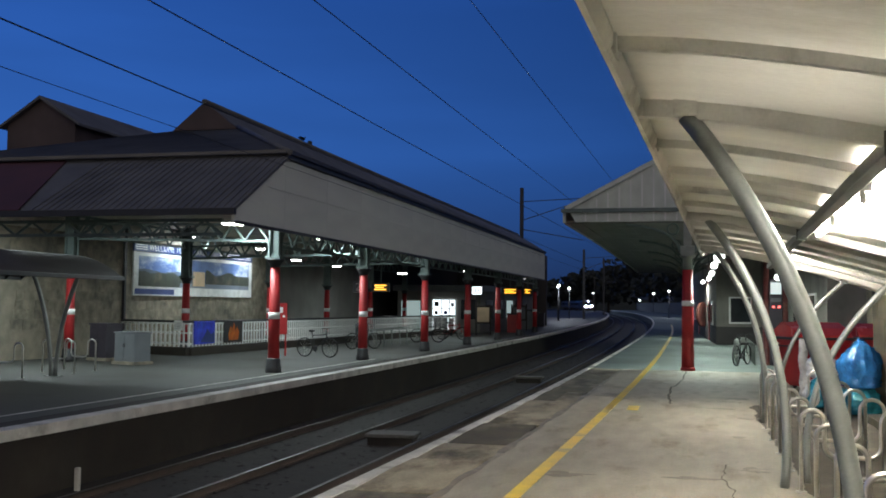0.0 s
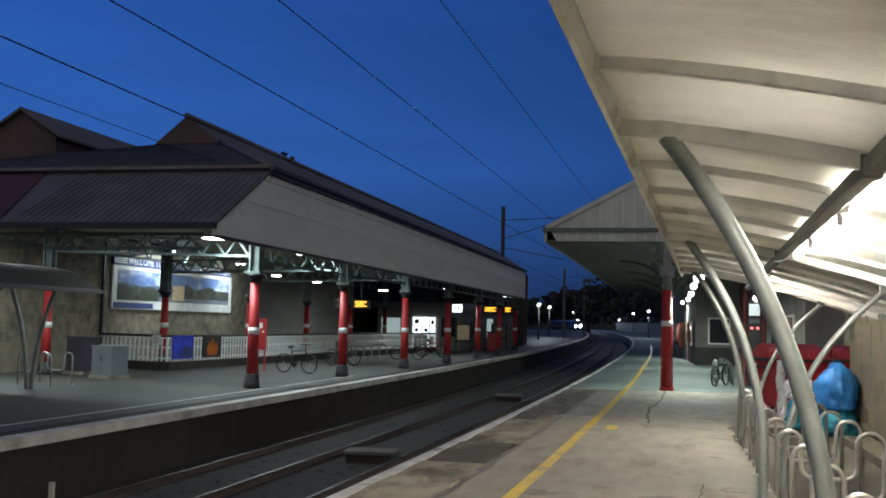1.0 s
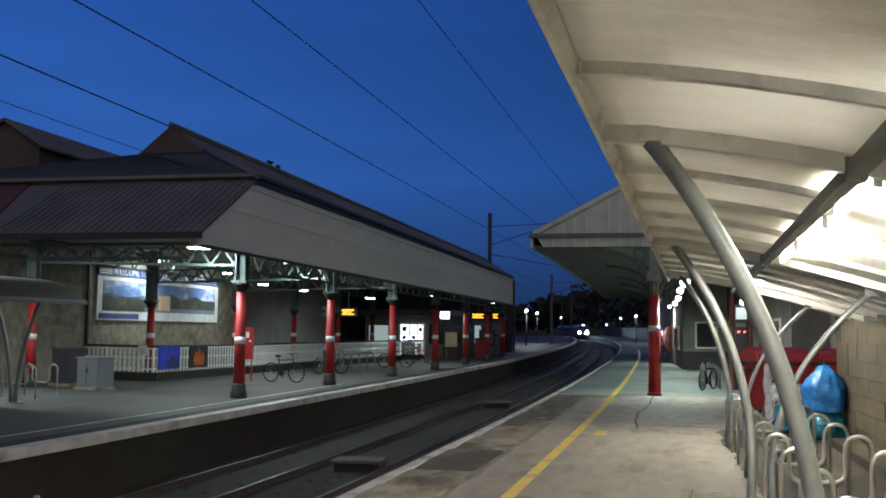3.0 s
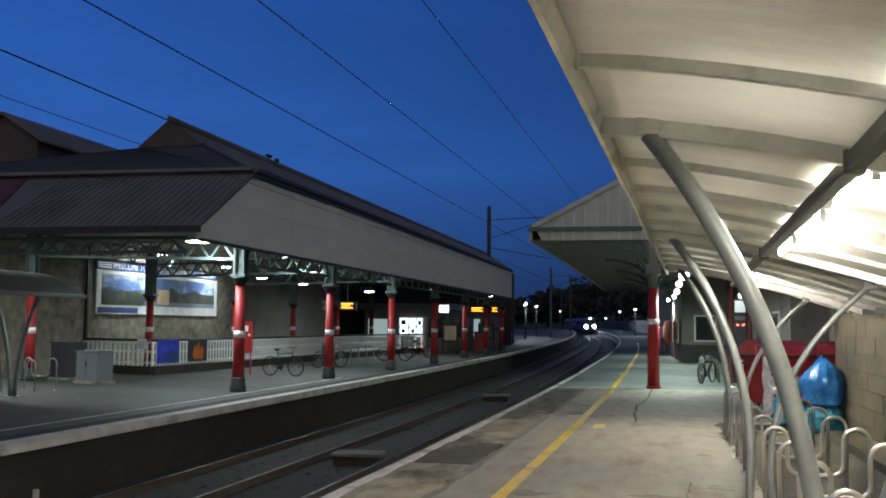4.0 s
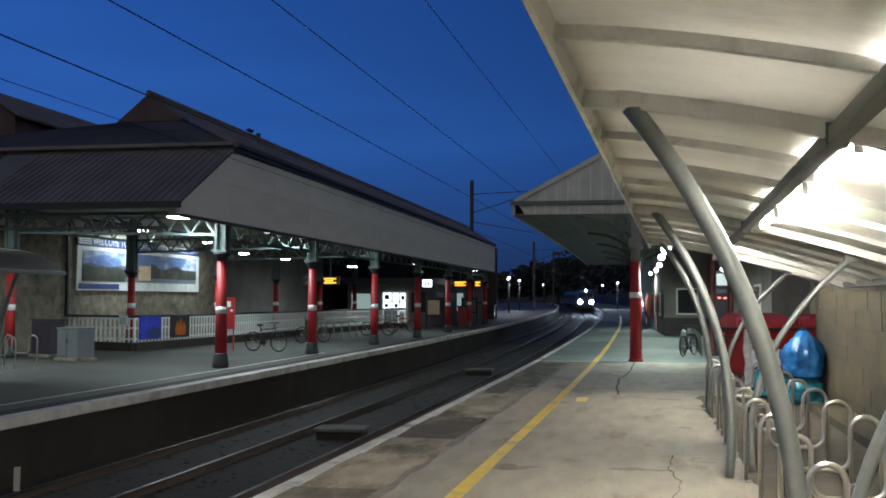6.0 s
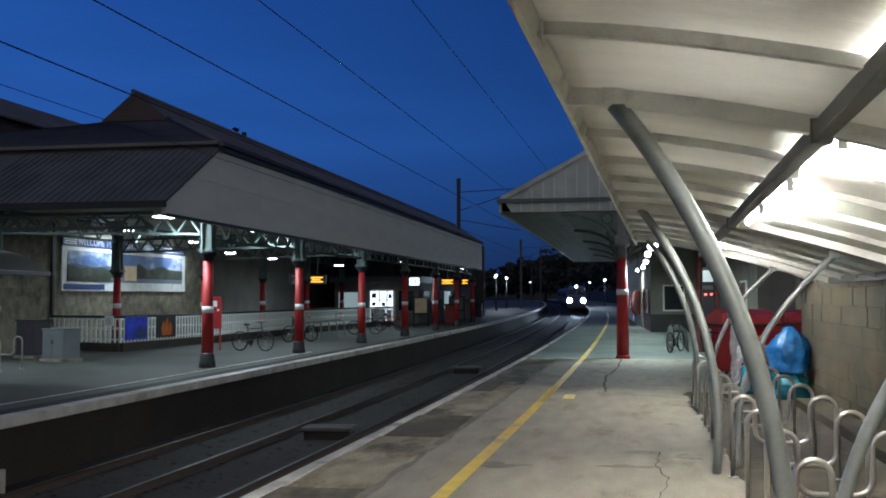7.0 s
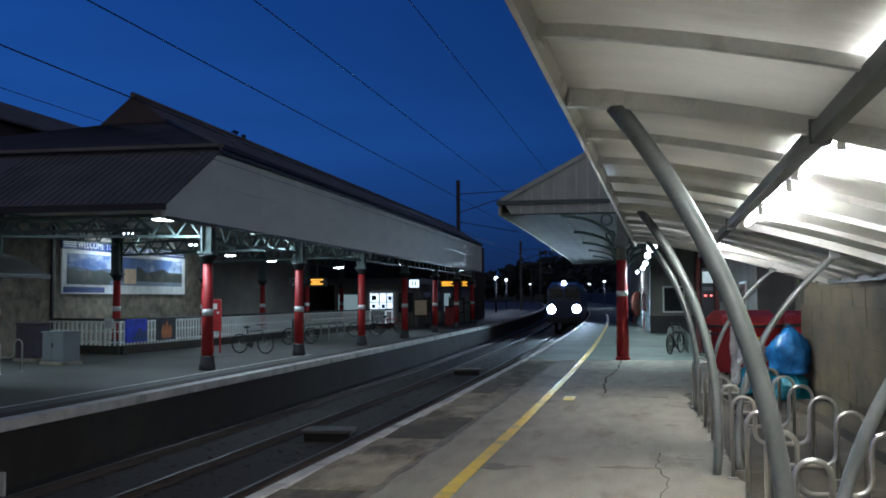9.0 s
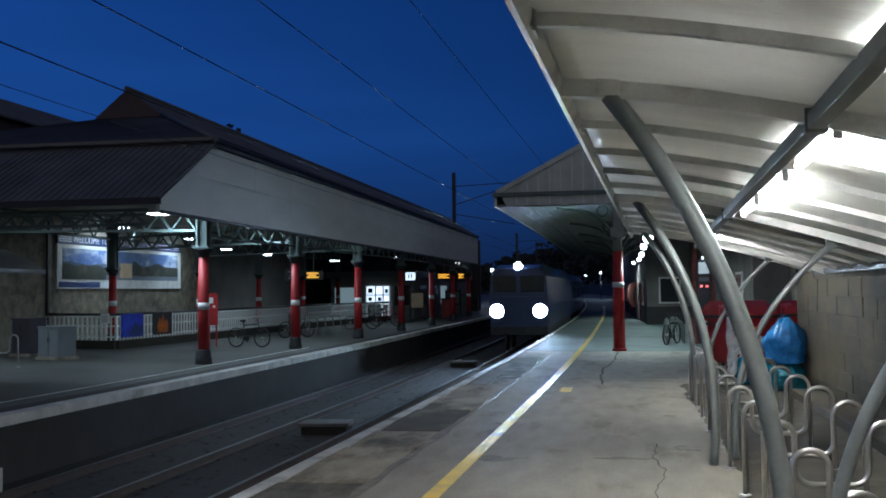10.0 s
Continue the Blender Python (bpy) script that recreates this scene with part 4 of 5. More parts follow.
def closing_walls():
    w = thing("boundary_wall", "dark boundary wall closing the platforms", "wall", kind="structure")
    bm = nb()
    strip(bm, 4.2, 4.5, 0.0, 2.3, [78 + 10 * i for i in range(23)])
    part("wall", bm, DARKWALL, w)
    # added wall, none known here; it hides sky-lit ground behind the columns
    bm = nb()
    box(bm, -20.9, -20.6, 61, 130, 0, 3.4)
    part("wall", bm, DARKWALL, w)
    # added run, unseen, left of the view
    bm = nb()
    box(bm, -60, -20.9, 20, 20.3, 0, 3.7)
    part("wall", bm, DARKWALL, w)
    b = thing("litter_bin", "dark round litter bin before the picket fence", "bin", m=pose(-13.65, 40.6, 0))
    bm = nb()
    lathe(bm, [(0.24, 0), (0.26, 0.04), (0.27, 0.85), (0.25, 0.9)], 16)
    part("body", bm, DARKIRON, b)
    bm = nb()
    lathe(bm, [(0.28, 0.9), (0.28, 0.96), (0.2, 1.06), (0.05, 1.08)], 16)
    part("hood", bm, CABGREY, b, "grey hood")
    for x, y, ww, m, lab in ((-12.45, 60.6, 0.9, SANDPIC, "brown timber notice board on two legs"), (-12.2, 72.5, 1.1, CABGREY, "grey notice board on two legs")):
        n = thing("notice_board", lab, "notice board", "notice boards", m=pose(x, y, rise(y), 0, 0, 10))
        for s in (-1, 1):
            bm = nb()
            box(bm, s * ww / 2 - 0.04, s * ww / 2 + 0.04, -0.04, 0.04, 0, 1.9)
            part("leg", bm, BARK, n)
        bm = nb()
        box(bm, -ww / 2, ww / 2, -0.05, 0.03, 0.7, 1.8, 0.01)
        part("board", bm, BARK, n)
        bm = nb()
        box(bm, -ww / 2 + 0.08, ww / 2 - 0.08, -0.065, -0.051, 0.8, 1.7)
        part("sheet", bm, m, n)


def wheelie(m):
    b = thing("waste_bin", "large red four-wheeled waste bin with open lid", "bin", "waste bins", m=m)
    bm = nb()
    loft(bm, [[(-0.55 * k, -0.42 * k, z), (0.55 * k, -0.42 * k, z), (0.55 * k, 0.42 * k, z), (-0.55 * k, 0.42 * k, z)] for z, k in ((0.2, 0.94), (0.3, 1.0), (1.1, 1.12), (1.18, 1.16))])
    part("body", bm, BINRED, b)
    for x in (-0.3, 0, 0.3):
        bm = nb()
        box(bm, x - 0.04, x + 0.04, -0.49, -0.44, 0.35, 1.05, 0.01)
        part("stiffener", bm, BINRED, b)
    bm = nb()
    box(bm, -0.68, 0.68, -0.53, 0.53, 1.18, 1.24, 0.02)
    part("rim", bm, DARKIRON, b, "dark rim")
    bm = nb()
    loft(bm, [[(-0.66, y, 1.24), (0.66, y, 1.24), (0.66, y, 1.26 + h), (-0.66, y, 1.26 + h)] for y, h in ((-0.5, 0.02), (-0.3, 0.17), (0, 0.27), (0.3, 0.2), (0.5, 0.05))])
    part("lid", bm, LIDREDLIT, b, "domed glossy lid, its red lightened for caught lamplight")
    for x in (-0.45, 0.45):
        for y in (-0.33, 0.33):
            bm = nb()
            tube(bm, [(x - 0.03, y, 0.1), (x + 0.03, y, 0.1)], 0.1, 14)
            wh = part("wheel", bm, BLACK, b, "black castor wheel")
            bm = nb()
            box(bm, x - 0.045, x + 0.045, y - 0.03, y + 0.03, 0.12, 0.22)
            part("fork", bm, GALV, wh)
    bm = nb()
    tube(bm, [(-0.7, -0.3, 1.0), (-0.76, -0.28, 1.05), (-0.76, 0.28, 1.05), (-0.7, 0.3, 1.0)], 0.02, 8)
    part("side_handle", bm, DARKIRON, b)
    bm = nb()
    box(bm, -0.22, 0.12, -0.50, -0.475, 0.72, 0.98, 0.004)
    part("label_plate", bm, YELLOW, b, "faded yellow label")
    return b


def plastic_strip(at, w, h, seed, turn):
    """A length of crumpled clear wrapping that hangs down to the ground."""
    t = thing("plastic_wrap", "crumpled pale plastic wrapping hanging beside the waste bin", "wrapping", "plastic wrappings", m=pose(*at, 0, 0, turn))
    bm = nb()
    rows = []
    for k in range(29):
        z = h * k / 28
        ring = []
        for j in range(14):
            a = 2 * math.pi * j / 14
            q = 1 + 0.45 * noise.noise(Vector((2.2 * math.cos(a), 2.2 * math.sin(a), 7 * z + seed))) + 0.2 * noise.noise(Vector((5 * math.cos(a), 5 * math.sin(a), 15 * z + seed)))
            ring.append((0.5 * w * q * math.cos(a) + 0.05 * noise.noise(Vector((3 * z, seed, 0))), 0.18 * w * q * math.sin(a), z))
        rows.append(ring)
    loft(bm, rows)
    for f in bm.faces:
        f.smooth = True
    part("wrap", bm, PALEBAG, t)


def bag(at, r, h, material, label, seed, group="rubbish bags"):
    b = thing("rubbish_bag", label, "rubbish bag", group, m=pose(*at))
    bm = nb()
    bmesh.ops.create_icosphere(bm, subdivisions=4, radius=1)
    rng = Vector((seed * 3.1, seed, 0))
    for v in bm.verts:
        n = v.co.normalized()
        u = (n.z + 1) / 2
        a = math.atan2(n.y, n.x)
        flat = min(1.0, (u / 0.10) ** 0.5) * (1 - 0.74 * max(0.0, (u - 0.55) / 0.45) ** 1.5) * (1.0 if u < 0.985 else 0.7)
        fold = noise.noise(Vector((math.cos(a) * 4, math.sin(a) * 4, u * 1.2)) + rng)
        k = 1 + 0.22 * noise.noise(n * 1.6 + rng) + (0.08 + 0.26 * u) * fold - 0.16 * abs(noise.noise(n * 3.4 + rng)) + 0.2 * abs(noise.noise(n * 5.5 + rng)) + 0.05 * noise.noise(n * 13 + rng)
        v.co = Vector((math.cos(a) * r * k * flat, math.sin(a) * r * k * flat, u * h * (1 + 0.05 * noise.noise(n * 3 + rng))))
    for f in bm.faces:
        f.smooth = True
    part("sack", bm, material, b)
    bm = nb()
    lathe(bm, [(0.07, h * 0.93), (0.035, h * 0.98), (0.05, h * 1.02), (0.06, h * 1.04)], 9)
    part("knot", bm, material, b, "gathered tied neck")
    return b


# ---- bicycles ----
def wheel_ring(bm, cx, cz, R, r):
    n = 28
    rows = []
    for i in range(n):
        a = 2 * math.pi * i / n
        rows.append([bm.verts.new((cx + (R + r * math.cos(b)) * math.cos(a), r * math.sin(b), cz + (R + r * math.cos(b)) * math.sin(a))) for b in [2 * math.pi * k / 6 for k in range(6)]])
    for i in range(n):
        for k in range(6):
            bm.faces.new((rows[i][k], rows[i][(k + 1) % 6], rows[(i + 1) % n][(k + 1) % 6], rows[(i + 1) % n][k])).smooth = True


def bicycle(m, colour, label):
    b = thing("bicycle", label, "bicycle", "parked bicycles", m=m)
    for cx in (0, 1.05):
        bm = nb()
        wheel_ring(bm, cx, 0.34, 0.315, 0.022)
        w = part("wheel", bm, BLACK, b, "black tyre")
        bm = nb()
        for k in range(12):
            a = math.pi * k / 6
            bar(bm, (cx, 0.0, 0.34), (cx + 0.3 * math.cos(a), 0, 0.34 + 0.3 * math.sin(a)), 0.004)
        tube(bm, [(cx, -0.05, 0.34), (cx, 0.05, 0.34)], 0.025, 8)
        part("spokes", bm, STEEL, w)
    for a, c, r in (((0, 0.34), (0.44, 0.3), 0.014), ((0.44, 0.3), (0.3, 0.82), 0.017), ((0, 0.34), (0.33, 0.74), 0.012), ((0.33, 0.74), (0.88, 0.78), 0.018), ((0.44, 0.3), (0.9, 0.68), 0.02), ((0.88, 0.92), (0.93, 0.62), 0.018), ((0.93, 0.62), (1.05, 0.34), 0.014)):
        bm = nb()
        tube(bm, [(a[0], 0, a[1]), (c[0], 0, c[1])], r, 8)
        part("frame_tube", bm, colour, b)
    bm = nb()
    lathe(bm, [(0.02, 0), (0.07, 0.02), (0.06, 0.06), (0.02, 0.07)], 12)
    for v in bm.verts:
        v.co = Vector((0.28 + v.co.x * 1.9, v.co.y, 0.86 + v.co.z))
    tube(bm, [(0.3, 0, 0.8), (0.28, 0, 0.88)], 0.014, 8)
    part("saddle", bm, BLACK, b, "black saddle")
    bm = nb()
    tube(bm, [(0.88, -0.28, 0.98), (0.9, -0.1, 1.0), (0.88, 0, 0.95), (0.9, 0.1, 1.0), (0.88, 0.28, 0.98)], 0.014, 8)
    tube(bm, [(0.88, 0, 0.9), (0.88, 0, 0.96)], 0.016, 8)
    part("handlebar", bm, DARKIRON, b, "dark handlebar")
    bm = nb()
    tube(bm, [(0.44, -0.03, 0.3), (0.44, 0.03, 0.3)], 0.09, 14)
    bar(bm, (0.44, -0.06, 0.3), (0.52, -0.06, 0.16), 0.02)
    part("crankset", bm, DARKIRON, b)
    return b


def hoop_stand(m, group):
    s = thing("hoop_stand", "plain steel hoop cycle stand", "cycle stand", group, m=m)
    bm = nb()
    pts = [(-0.36, 0, 0), (-0.36, 0, 0.55)] + [(-0.16 - 0.2 * math.cos(math.pi / 2 * k / 5), 0, 0.55 + 0.2 * math.sin(math.pi / 2 * k / 5)) for k in range(1, 6)]
    pts += [(-p[0], 0, p[2]) for p in pts[::-1]]
    tube(bm, pts, 0.025, 8)
    part("hoop", bm, GALV, s)
    return s


# ---- the canopy on the near platform ----
def near_canopy():
    c = thing("near_canopy", "ridged platform canopy with pale boarded end", "canopy", kind="structure")
    X0, Z0, XR, ZR, X1 = -3.6, 4.72, 1.4, 7.35, 6.4
    bm = nb()
    ys = [30 + 5 * i for i in range(10)]

    def sec(y, k):
        d = bend(y)
        return [(X0 + d, y, Z0 + k), (XR + d, y, ZR + k), (X1 + d, y, Z0 + k), (X1 + d, y, Z0 + k - 0.1), (XR + d, y, ZR + k - 0.1), (X0 + d, y, Z0 + k - 0.1)]

    loft(bm, [sec(y, 0.12) for y in ys])
    part("roof", bm, SLATE, c, "dark canopy roof")
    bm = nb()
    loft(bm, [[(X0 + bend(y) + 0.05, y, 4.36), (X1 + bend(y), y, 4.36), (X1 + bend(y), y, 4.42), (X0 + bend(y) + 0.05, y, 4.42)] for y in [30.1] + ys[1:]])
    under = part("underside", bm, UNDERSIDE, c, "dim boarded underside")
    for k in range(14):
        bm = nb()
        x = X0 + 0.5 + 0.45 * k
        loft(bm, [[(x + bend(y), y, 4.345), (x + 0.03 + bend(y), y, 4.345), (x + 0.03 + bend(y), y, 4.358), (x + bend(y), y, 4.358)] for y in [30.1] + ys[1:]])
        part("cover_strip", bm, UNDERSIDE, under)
    bm = nb()
    loft(bm, [[(X0, y, 4.72), (XR, y, ZR), (X1, y, 4.72)] for y in (29.95, 30.0)])
    end = part("end_boarding", bm, PALEGREEN, c, "pale green boarded gable end")
    bm = nb()
    loft(bm, [[(-3.35, y, 4.38), (X1, y, 4.38), (X1, y, 4.72), (-3.55, y, 4.72)] for y in (29.96, 30.0)])
    part("valance", bm, PALEGREEN, c, "pale boarded valance")
    for i in range(16):
        x = -3.05 + 0.335 * i
        z1 = 4.72 + (x - X0) / (XR - X0) * (ZR - 4.72) - 0.12
        if x > XR:
            break
        bm = nb()
        box(bm, x - 0.022, x + 0.022, 29.91, 29.95, 4.40, 4.66)
        part("batten", bm, WHITE, end)
        if z1 > 4.95:
            bm = nb()
            box(bm, x - 0.022, x + 0.022, 29.91, 29.95, 4.80, z1)
            part("batten", bm, WHITE, end)
    bm = nb()
    box(bm, X0 - 0.18, X1, 29.86, 29.97, 4.66, 4.78, 0.01)
    part("end_beam", bm, GREEN, c, "dark green horizontal beam")
    bm = nb()
    bar(bm, (X0 - 0.05, 29.92, 4.78), (XR, 29.92, ZR + 0.08), 0.08, 0.14)
    part("barge_board", bm, PALEGREEN, c)
    bm = nb()
    loft(bm, [[(X0 + bend(y) - 0.04, y, 4.36), (X0 + bend(y) + 0.04, y, 4.36), (X0 + bend(y) + 0.04, y, 4.78), (X0 + bend(y) - 0.04, y, 4.78)] for y in ys])
    part("side_valance", bm, PALEGREEN, c, "pale boarded side valance")
    for i in range(5):
        y = 30.1 + 7.6 * i
        d = bend(y)
        p = thing("canopy_post", "slim red canopy post with white band and green bracket", "column", "near canopy posts", m=pose(-0.07 * y / 30.1 + 0.03 * min(i, 2) + (d if i > 2 else 0.0), y, rise(y)))
        bm = nb()
        lathe(bm, [(0.21, 0), (0.21, 0.08), (0.18, 0.1)], 14)
        part("base", bm, RED, p)
        bm = nb()
        lathe(bm, [(0.18, 0.1), (0.17, 1.6), (0.145, 2.95)], 16)
        part("shaft", bm, RED, p)
        bm = nb()
        lathe(bm, [(0.176, 1.88), (0.175, 2.04)], 16)
        part("band", bm, WHITE, p, "white band")
        bm = nb()
        lathe(bm, [(0.135, 2.95), (0.135, 3.3), (0.23, 3.34), (0.23, 3.38)], 14)
        box(bm, -0.2, 0.2, -0.15, 0.15, 3.38, 3.66, 0.02)
        box(bm, -0.12, 0.12, -0.1, 0.1, 3.66, 4.4, 0.02)
        part("head", bm, GALV if i == 0 else GREEN, p, "grey-green head")
        for s in (-1, 1):
            bm = nb()
            pts = [(s * (0.18 + x), 0, z) for x, z in bez((0.0, 3.42), (0.15, 4.2), (1.6, 4.3), 12)]
            tube(bm, pts, 0.045, 8)
            part("bracket", bm, GREEN, p, "curved green bracket")
            bm = nb()
            pts = [(s * 0.42 + 0.16 * math.cos(2 * math.pi * k / 14), 0, 4.16 + 0.16 * math.sin(2 * math.pi * k / 14)) for k in range(15)]
            tube(bm, pts, 0.03, 6)
            part("roundel", bm, GREEN, p)
    for x, y, z in ((0.70, 30.7, 3.10), (0.79, 38.0, 3.11), (0.84, 47.0, 3.17), (0.75, 60.0, 3.34), (2.72, 33.4, 2.84)):
        f = thing("globe_lamp", "small bright lamp hung under the near canopy", "lamp", "near canopy lamps", m=pose(x, y, z))
        bm = nb()
        bmesh.ops.create_icosphere(bm, subdivisions=3, radius=0.095)
        part("globe", bm, LAMPWHITE, f, "glowing white globe")
        bm = nb()
        bar(bm, (0, 0, 0.12), (0, 0, 4.4 - z), 0.03)
        part("hanger", bm, DARKIRON, f)
        if x < 2:
            lamp(f, (0, 0, -0.15), 190, 0.3, 0.3, (0.85, 1.0, 0.93))


def small_lamps():
    for x, y, z, w, lab in ((0.53, 19.35, 2.80, 9, "small white lamp at the end of the cycle shelter"),):
        f = thing("bracket_lamp", lab, "lamp", "bracket lamps", m=pose(x, y, z))
        bm = nb()
        bmesh.ops.create_icosphere(bm, subdivisions=3, radius=0.095)
        part("globe", bm, LAMPWHITE, f, "glowing globe")
        bm = nb()
        bar(bm, (0, 0, 0.06), (0, -0.25, 0.03), 0.03)
        part("arm", bm, DARKIRON, f)
        d = bpy.data.lights.new("lamp_light", "POINT")
        d.energy, d.shadow_soft_size, d.color = w, 0.1, (0.92, 1.0, 0.92)
        o = new("lamp_light", d)
        o.parent = f
        o.matrix_basis = pose(0, -0.45, 0.1)


def near_clutter():
    for i in range(5):
        hoop_stand(pose(1.75 + 0.02 * i, 33.5 + 1.1 * i, 0, 0, 0, 40), "stands under the near canopy")
    bicycle(pose(1.42, 33.0, 0, 0, 0, 68), DARKIRON, "dark bicycle leaning at the stands under the near canopy")
    t = thing("ticket_machine", "dark ticket machine with small lit screen and red indicators", "ticket machine", m=pose(2.70, 34.1, 0, 0, 0, 0))
    bm = nb()
    box(bm, -0.2, 0.2, -0.25, 0.3, 0, 2.78, 0.03)
    part("body", bm, CABDARK, t)
    bm = nb()
    box(bm, -0.17, 0.17, -0.28, -0.255, 2.3, 2.68, 0.006)
    part("screen", bm, SCREEN, t, "dim lit screen")
    for k in range(2):
        bm = nb()
        box(bm, -0.12 + 0.18 * k, -0.04 + 0.18 * k, -0.28, -0.255, 1.86, 1.92)
        part("indicator", bm, REDLED, t, "red indicator")
    bm = nb()
    box(bm, -0.16, 0.16, -0.28, -0.255, 2.05, 2.18)
    part("panel", bm, CABGREY, t)
    r = thing("round_board", "round dark red board on the building wall", "sign board", m=pose(0.70, 62.0, 0.33, 0, 0, 66))
    bm = nb()
    tube(bm, [(0, -0.09, 1.1), (0, 0.06, 1.1)], 0.75, 28)
    part("board", bm, DULLRED, r)
    bm = nb()
    tube(bm, [(0, -0.09, 1.1), (0, -0.06, 1.1)], 0.45, 24)
    part("centre", bm, REDROOF, r, "pale patterned centre")
    for x, y in ((2.41, 34.0), (2.99, 34.0)):
        p = thing("red_pillar", "plain dull red steel pillar by the building", "column", "red pillars", m=pose(x, y, 0))
        bm = nb()
        lathe(bm, [(0.13, 0), (0.13, 0.1), (0.1, 0.14), (0.09, 4.3)], 12)
        part("shaft", bm, DULLRED, p)


# ---- signs, kiosk and distance on the far platform ----
def far_signs():
    s = thing("platform_number", "grey square platform sign with white numeral", "sign", m=pose(-16.35, 48.0, 0))
    bm = nb()
    box(bm, -0.28, 0.28, -0.02, 0.02, 2.42, 3.0, 0.01)
    part("plate", bm, CABGREY, s)
    bm = nb()
    bar(bm, (0, 0, 3.0), (0, 0, 4.7), 0.03)
    part("hanger", bm, DARKIRON, s)
    text("2", s, (-0.15, -0.026, 2.52), 0.56, 90, 0, 0, WHITE, "numeral")
    for x, y, z, w in ((-14.7, 46.5, 2.66, 0.62), (-11.2, 63.0, 2.76, 0.75), (-10.3, 64.5, 2.78, 0.36)):
        d = thing("departure_display", "amber lettered departure display under the canopy", "display", "departure displays", m=pose(x, y, 0))
        bm = nb()
        box(bm, -w / 2 - 0.15, w / 2 + 0.15, 0, 0.2, z - 0.22, z + 0.22, 0.01)
        part("case", bm, DARKIRON, d)
        for k in range(3):
            bm = nb()
            box(bm, -w / 2 + 0.06 * (k % 2), w / 2 - 0.14 * (k % 2), -0.012, 0, z - 0.13 + 0.1 * k, z - 0.075 + 0.1 * k)
            part("text_bar", bm, ORANGE, d, "amber text bar")
        bm = nb()
        bar(bm, (0, 0.1, z + 0.2), (0, 0.1, 4.7), 0.05)
        part("hanger", bm, GREEN, d)
    t = thing("facilities_sign", "white illuminated square sign with dark figures of plain bars", "sign", m=pose(-12.53, 59.0, 0))
    bm = nb()
    box(bm, -0.29, 0.29, 0, 0.08, 2.5, 2.95, 0.02)
    part("panel", bm, SHOPWHITE, t)
    for x in (-0.09, 0.09):
        bm = nb()
        box(bm, x - 0.045, x + 0.045, -0.012, -0.002, 2.6, 2.87, 0.01)
        part("mark", bm, BLACK, t)
    bm = nb()
    bar(bm, (0, 0.04, 0), (0, 0.04, 2.5), 0.06)
    part("post", bm, DARKIRON, t)
    k = thing("kiosk", "small platform kiosk with bright white window", "kiosk", m=pose(-15.9, 64.0, 0))
    bm = nb()
    box(bm, -3.2, 2.5, 0.3, 24, 0, 2.75, 0.02)
    part("wall", bm, STATIONWALL, k)
    bm = nb()
    box(bm, -3.4, 2.8, -0.2, 24.2, 2.75, 3.15, 0.02)
    part("fascia", bm, CABGREY, k, "grey flat roof fascia")
    bm = nb()
    box(bm, -0.75, 0.85, 0.24, 0.30, 0.05, 2.2)
    part("window", bm, SHOPWHITE, k, "bright white lit window")
    for x in (-0.75, -0.1, 0.42, 0.85):
        bm = nb()
        box(bm, x - 0.04, x + 0.04, 0.19, 0.235, 0.05, 2.2)
        part("mullion", bm, WHITE, k)
    for z in (1.05, 1.55, 2.16):
        bm = nb()
        box(bm, -0.75, 0.85, 0.18, 0.235, z, z + 0.08)
        part("transom", bm, WHITE, k)
    for x0, x1, z0, z1, m in ((-0.62, -0.3, 1.72, 2.05, DARKIRON), (0.05, 0.3, 1.2, 1.45, NAVY), (-0.6, -0.35, 1.2, 1.45, DARKIRON), (0.52, 0.74, 1.7, 2.0, DARKIRON), (0.5, 0.75, 0.1, 0.95, BINRED), (-0.65, 0.3, 0.1, 1.0, CABGREY)):
        bm = nb()
        box(bm, x0, x1, 0.20, 0.238, z0, z1)
        part("display_card", bm, m, k)
    for i in range(4):
        bm = nb()
        box(bm, 2.5, 2.55, 2.0 + 4 * i, 4.4 + 4 * i, 0.9, 2.2)
        part("dark_window", bm, GLASS if i != 2 else SCREEN, k)
    bm = nb()
    box(bm, 1.2, 2.2, 0.25, 0.3, 0.9, 2.2)
    part("dark_window", bm, GLASS, k)
    bm = nb()
    box(bm, -2.9, -1.6, 0.25, 0.3, 0.9, 2.1)
    part("lit_window", bm, SCREEN, k, "dim greenish lit window")
    # far things along the platform
    for i, (x, y, h, w, m, lab) in enumerate(((-11.6, 66.5, 1.3, 0.7, BINRED, "red litter bin by the column"), (-12.4, 76, 1.5, 1.6, CABGREY, "grey bench shelter far down the platform"), (-12.6, 84, 1.2, 1.3, CABDARK, "dark cabinet far down the platform"))):
        o = thing("platform_box", lab, "cabinet", m=pose(x, y, rise(y)))
        bm = nb()
        box(bm, -w / 2, w / 2, -0.3, 0.3, 0, h - 0.1, 0.03)
        part("body", bm, m, o)
        bm = nb()
        box(bm, -w / 2 - 0.04, w / 2 + 0.04, -0.34, 0.34, h - 0.1, h, 0.03)
        part("top", bm, DARKIRON, o)
    pale = thing("pale_van", "pale parked van lit beyond the platform", "van", m=pose(-15.2, 98, 0.1, 0, 0, 8))
    bm = nb()
    loft(bm, [[(-1.0, y, 0.35), (1.0, y, 0.35), (1.0, y, 1.2), (0.85, y, h), (-0.85, y, h), (-1.0, y, 1.2)] for y, h in ((0, 2.2), (3.2, 2.25), (4.0, 1.5), (4.8, 1.25))])
    part("body", bm, WHITE, pale)
    for x in (-0.9, 0.9):
        for y in (0.8, 4.0):
            bm = nb()
            tube(bm, [(x - 0.1, y, 0.33), (x + 0.1, y, 0.33)], 0.33, 16)
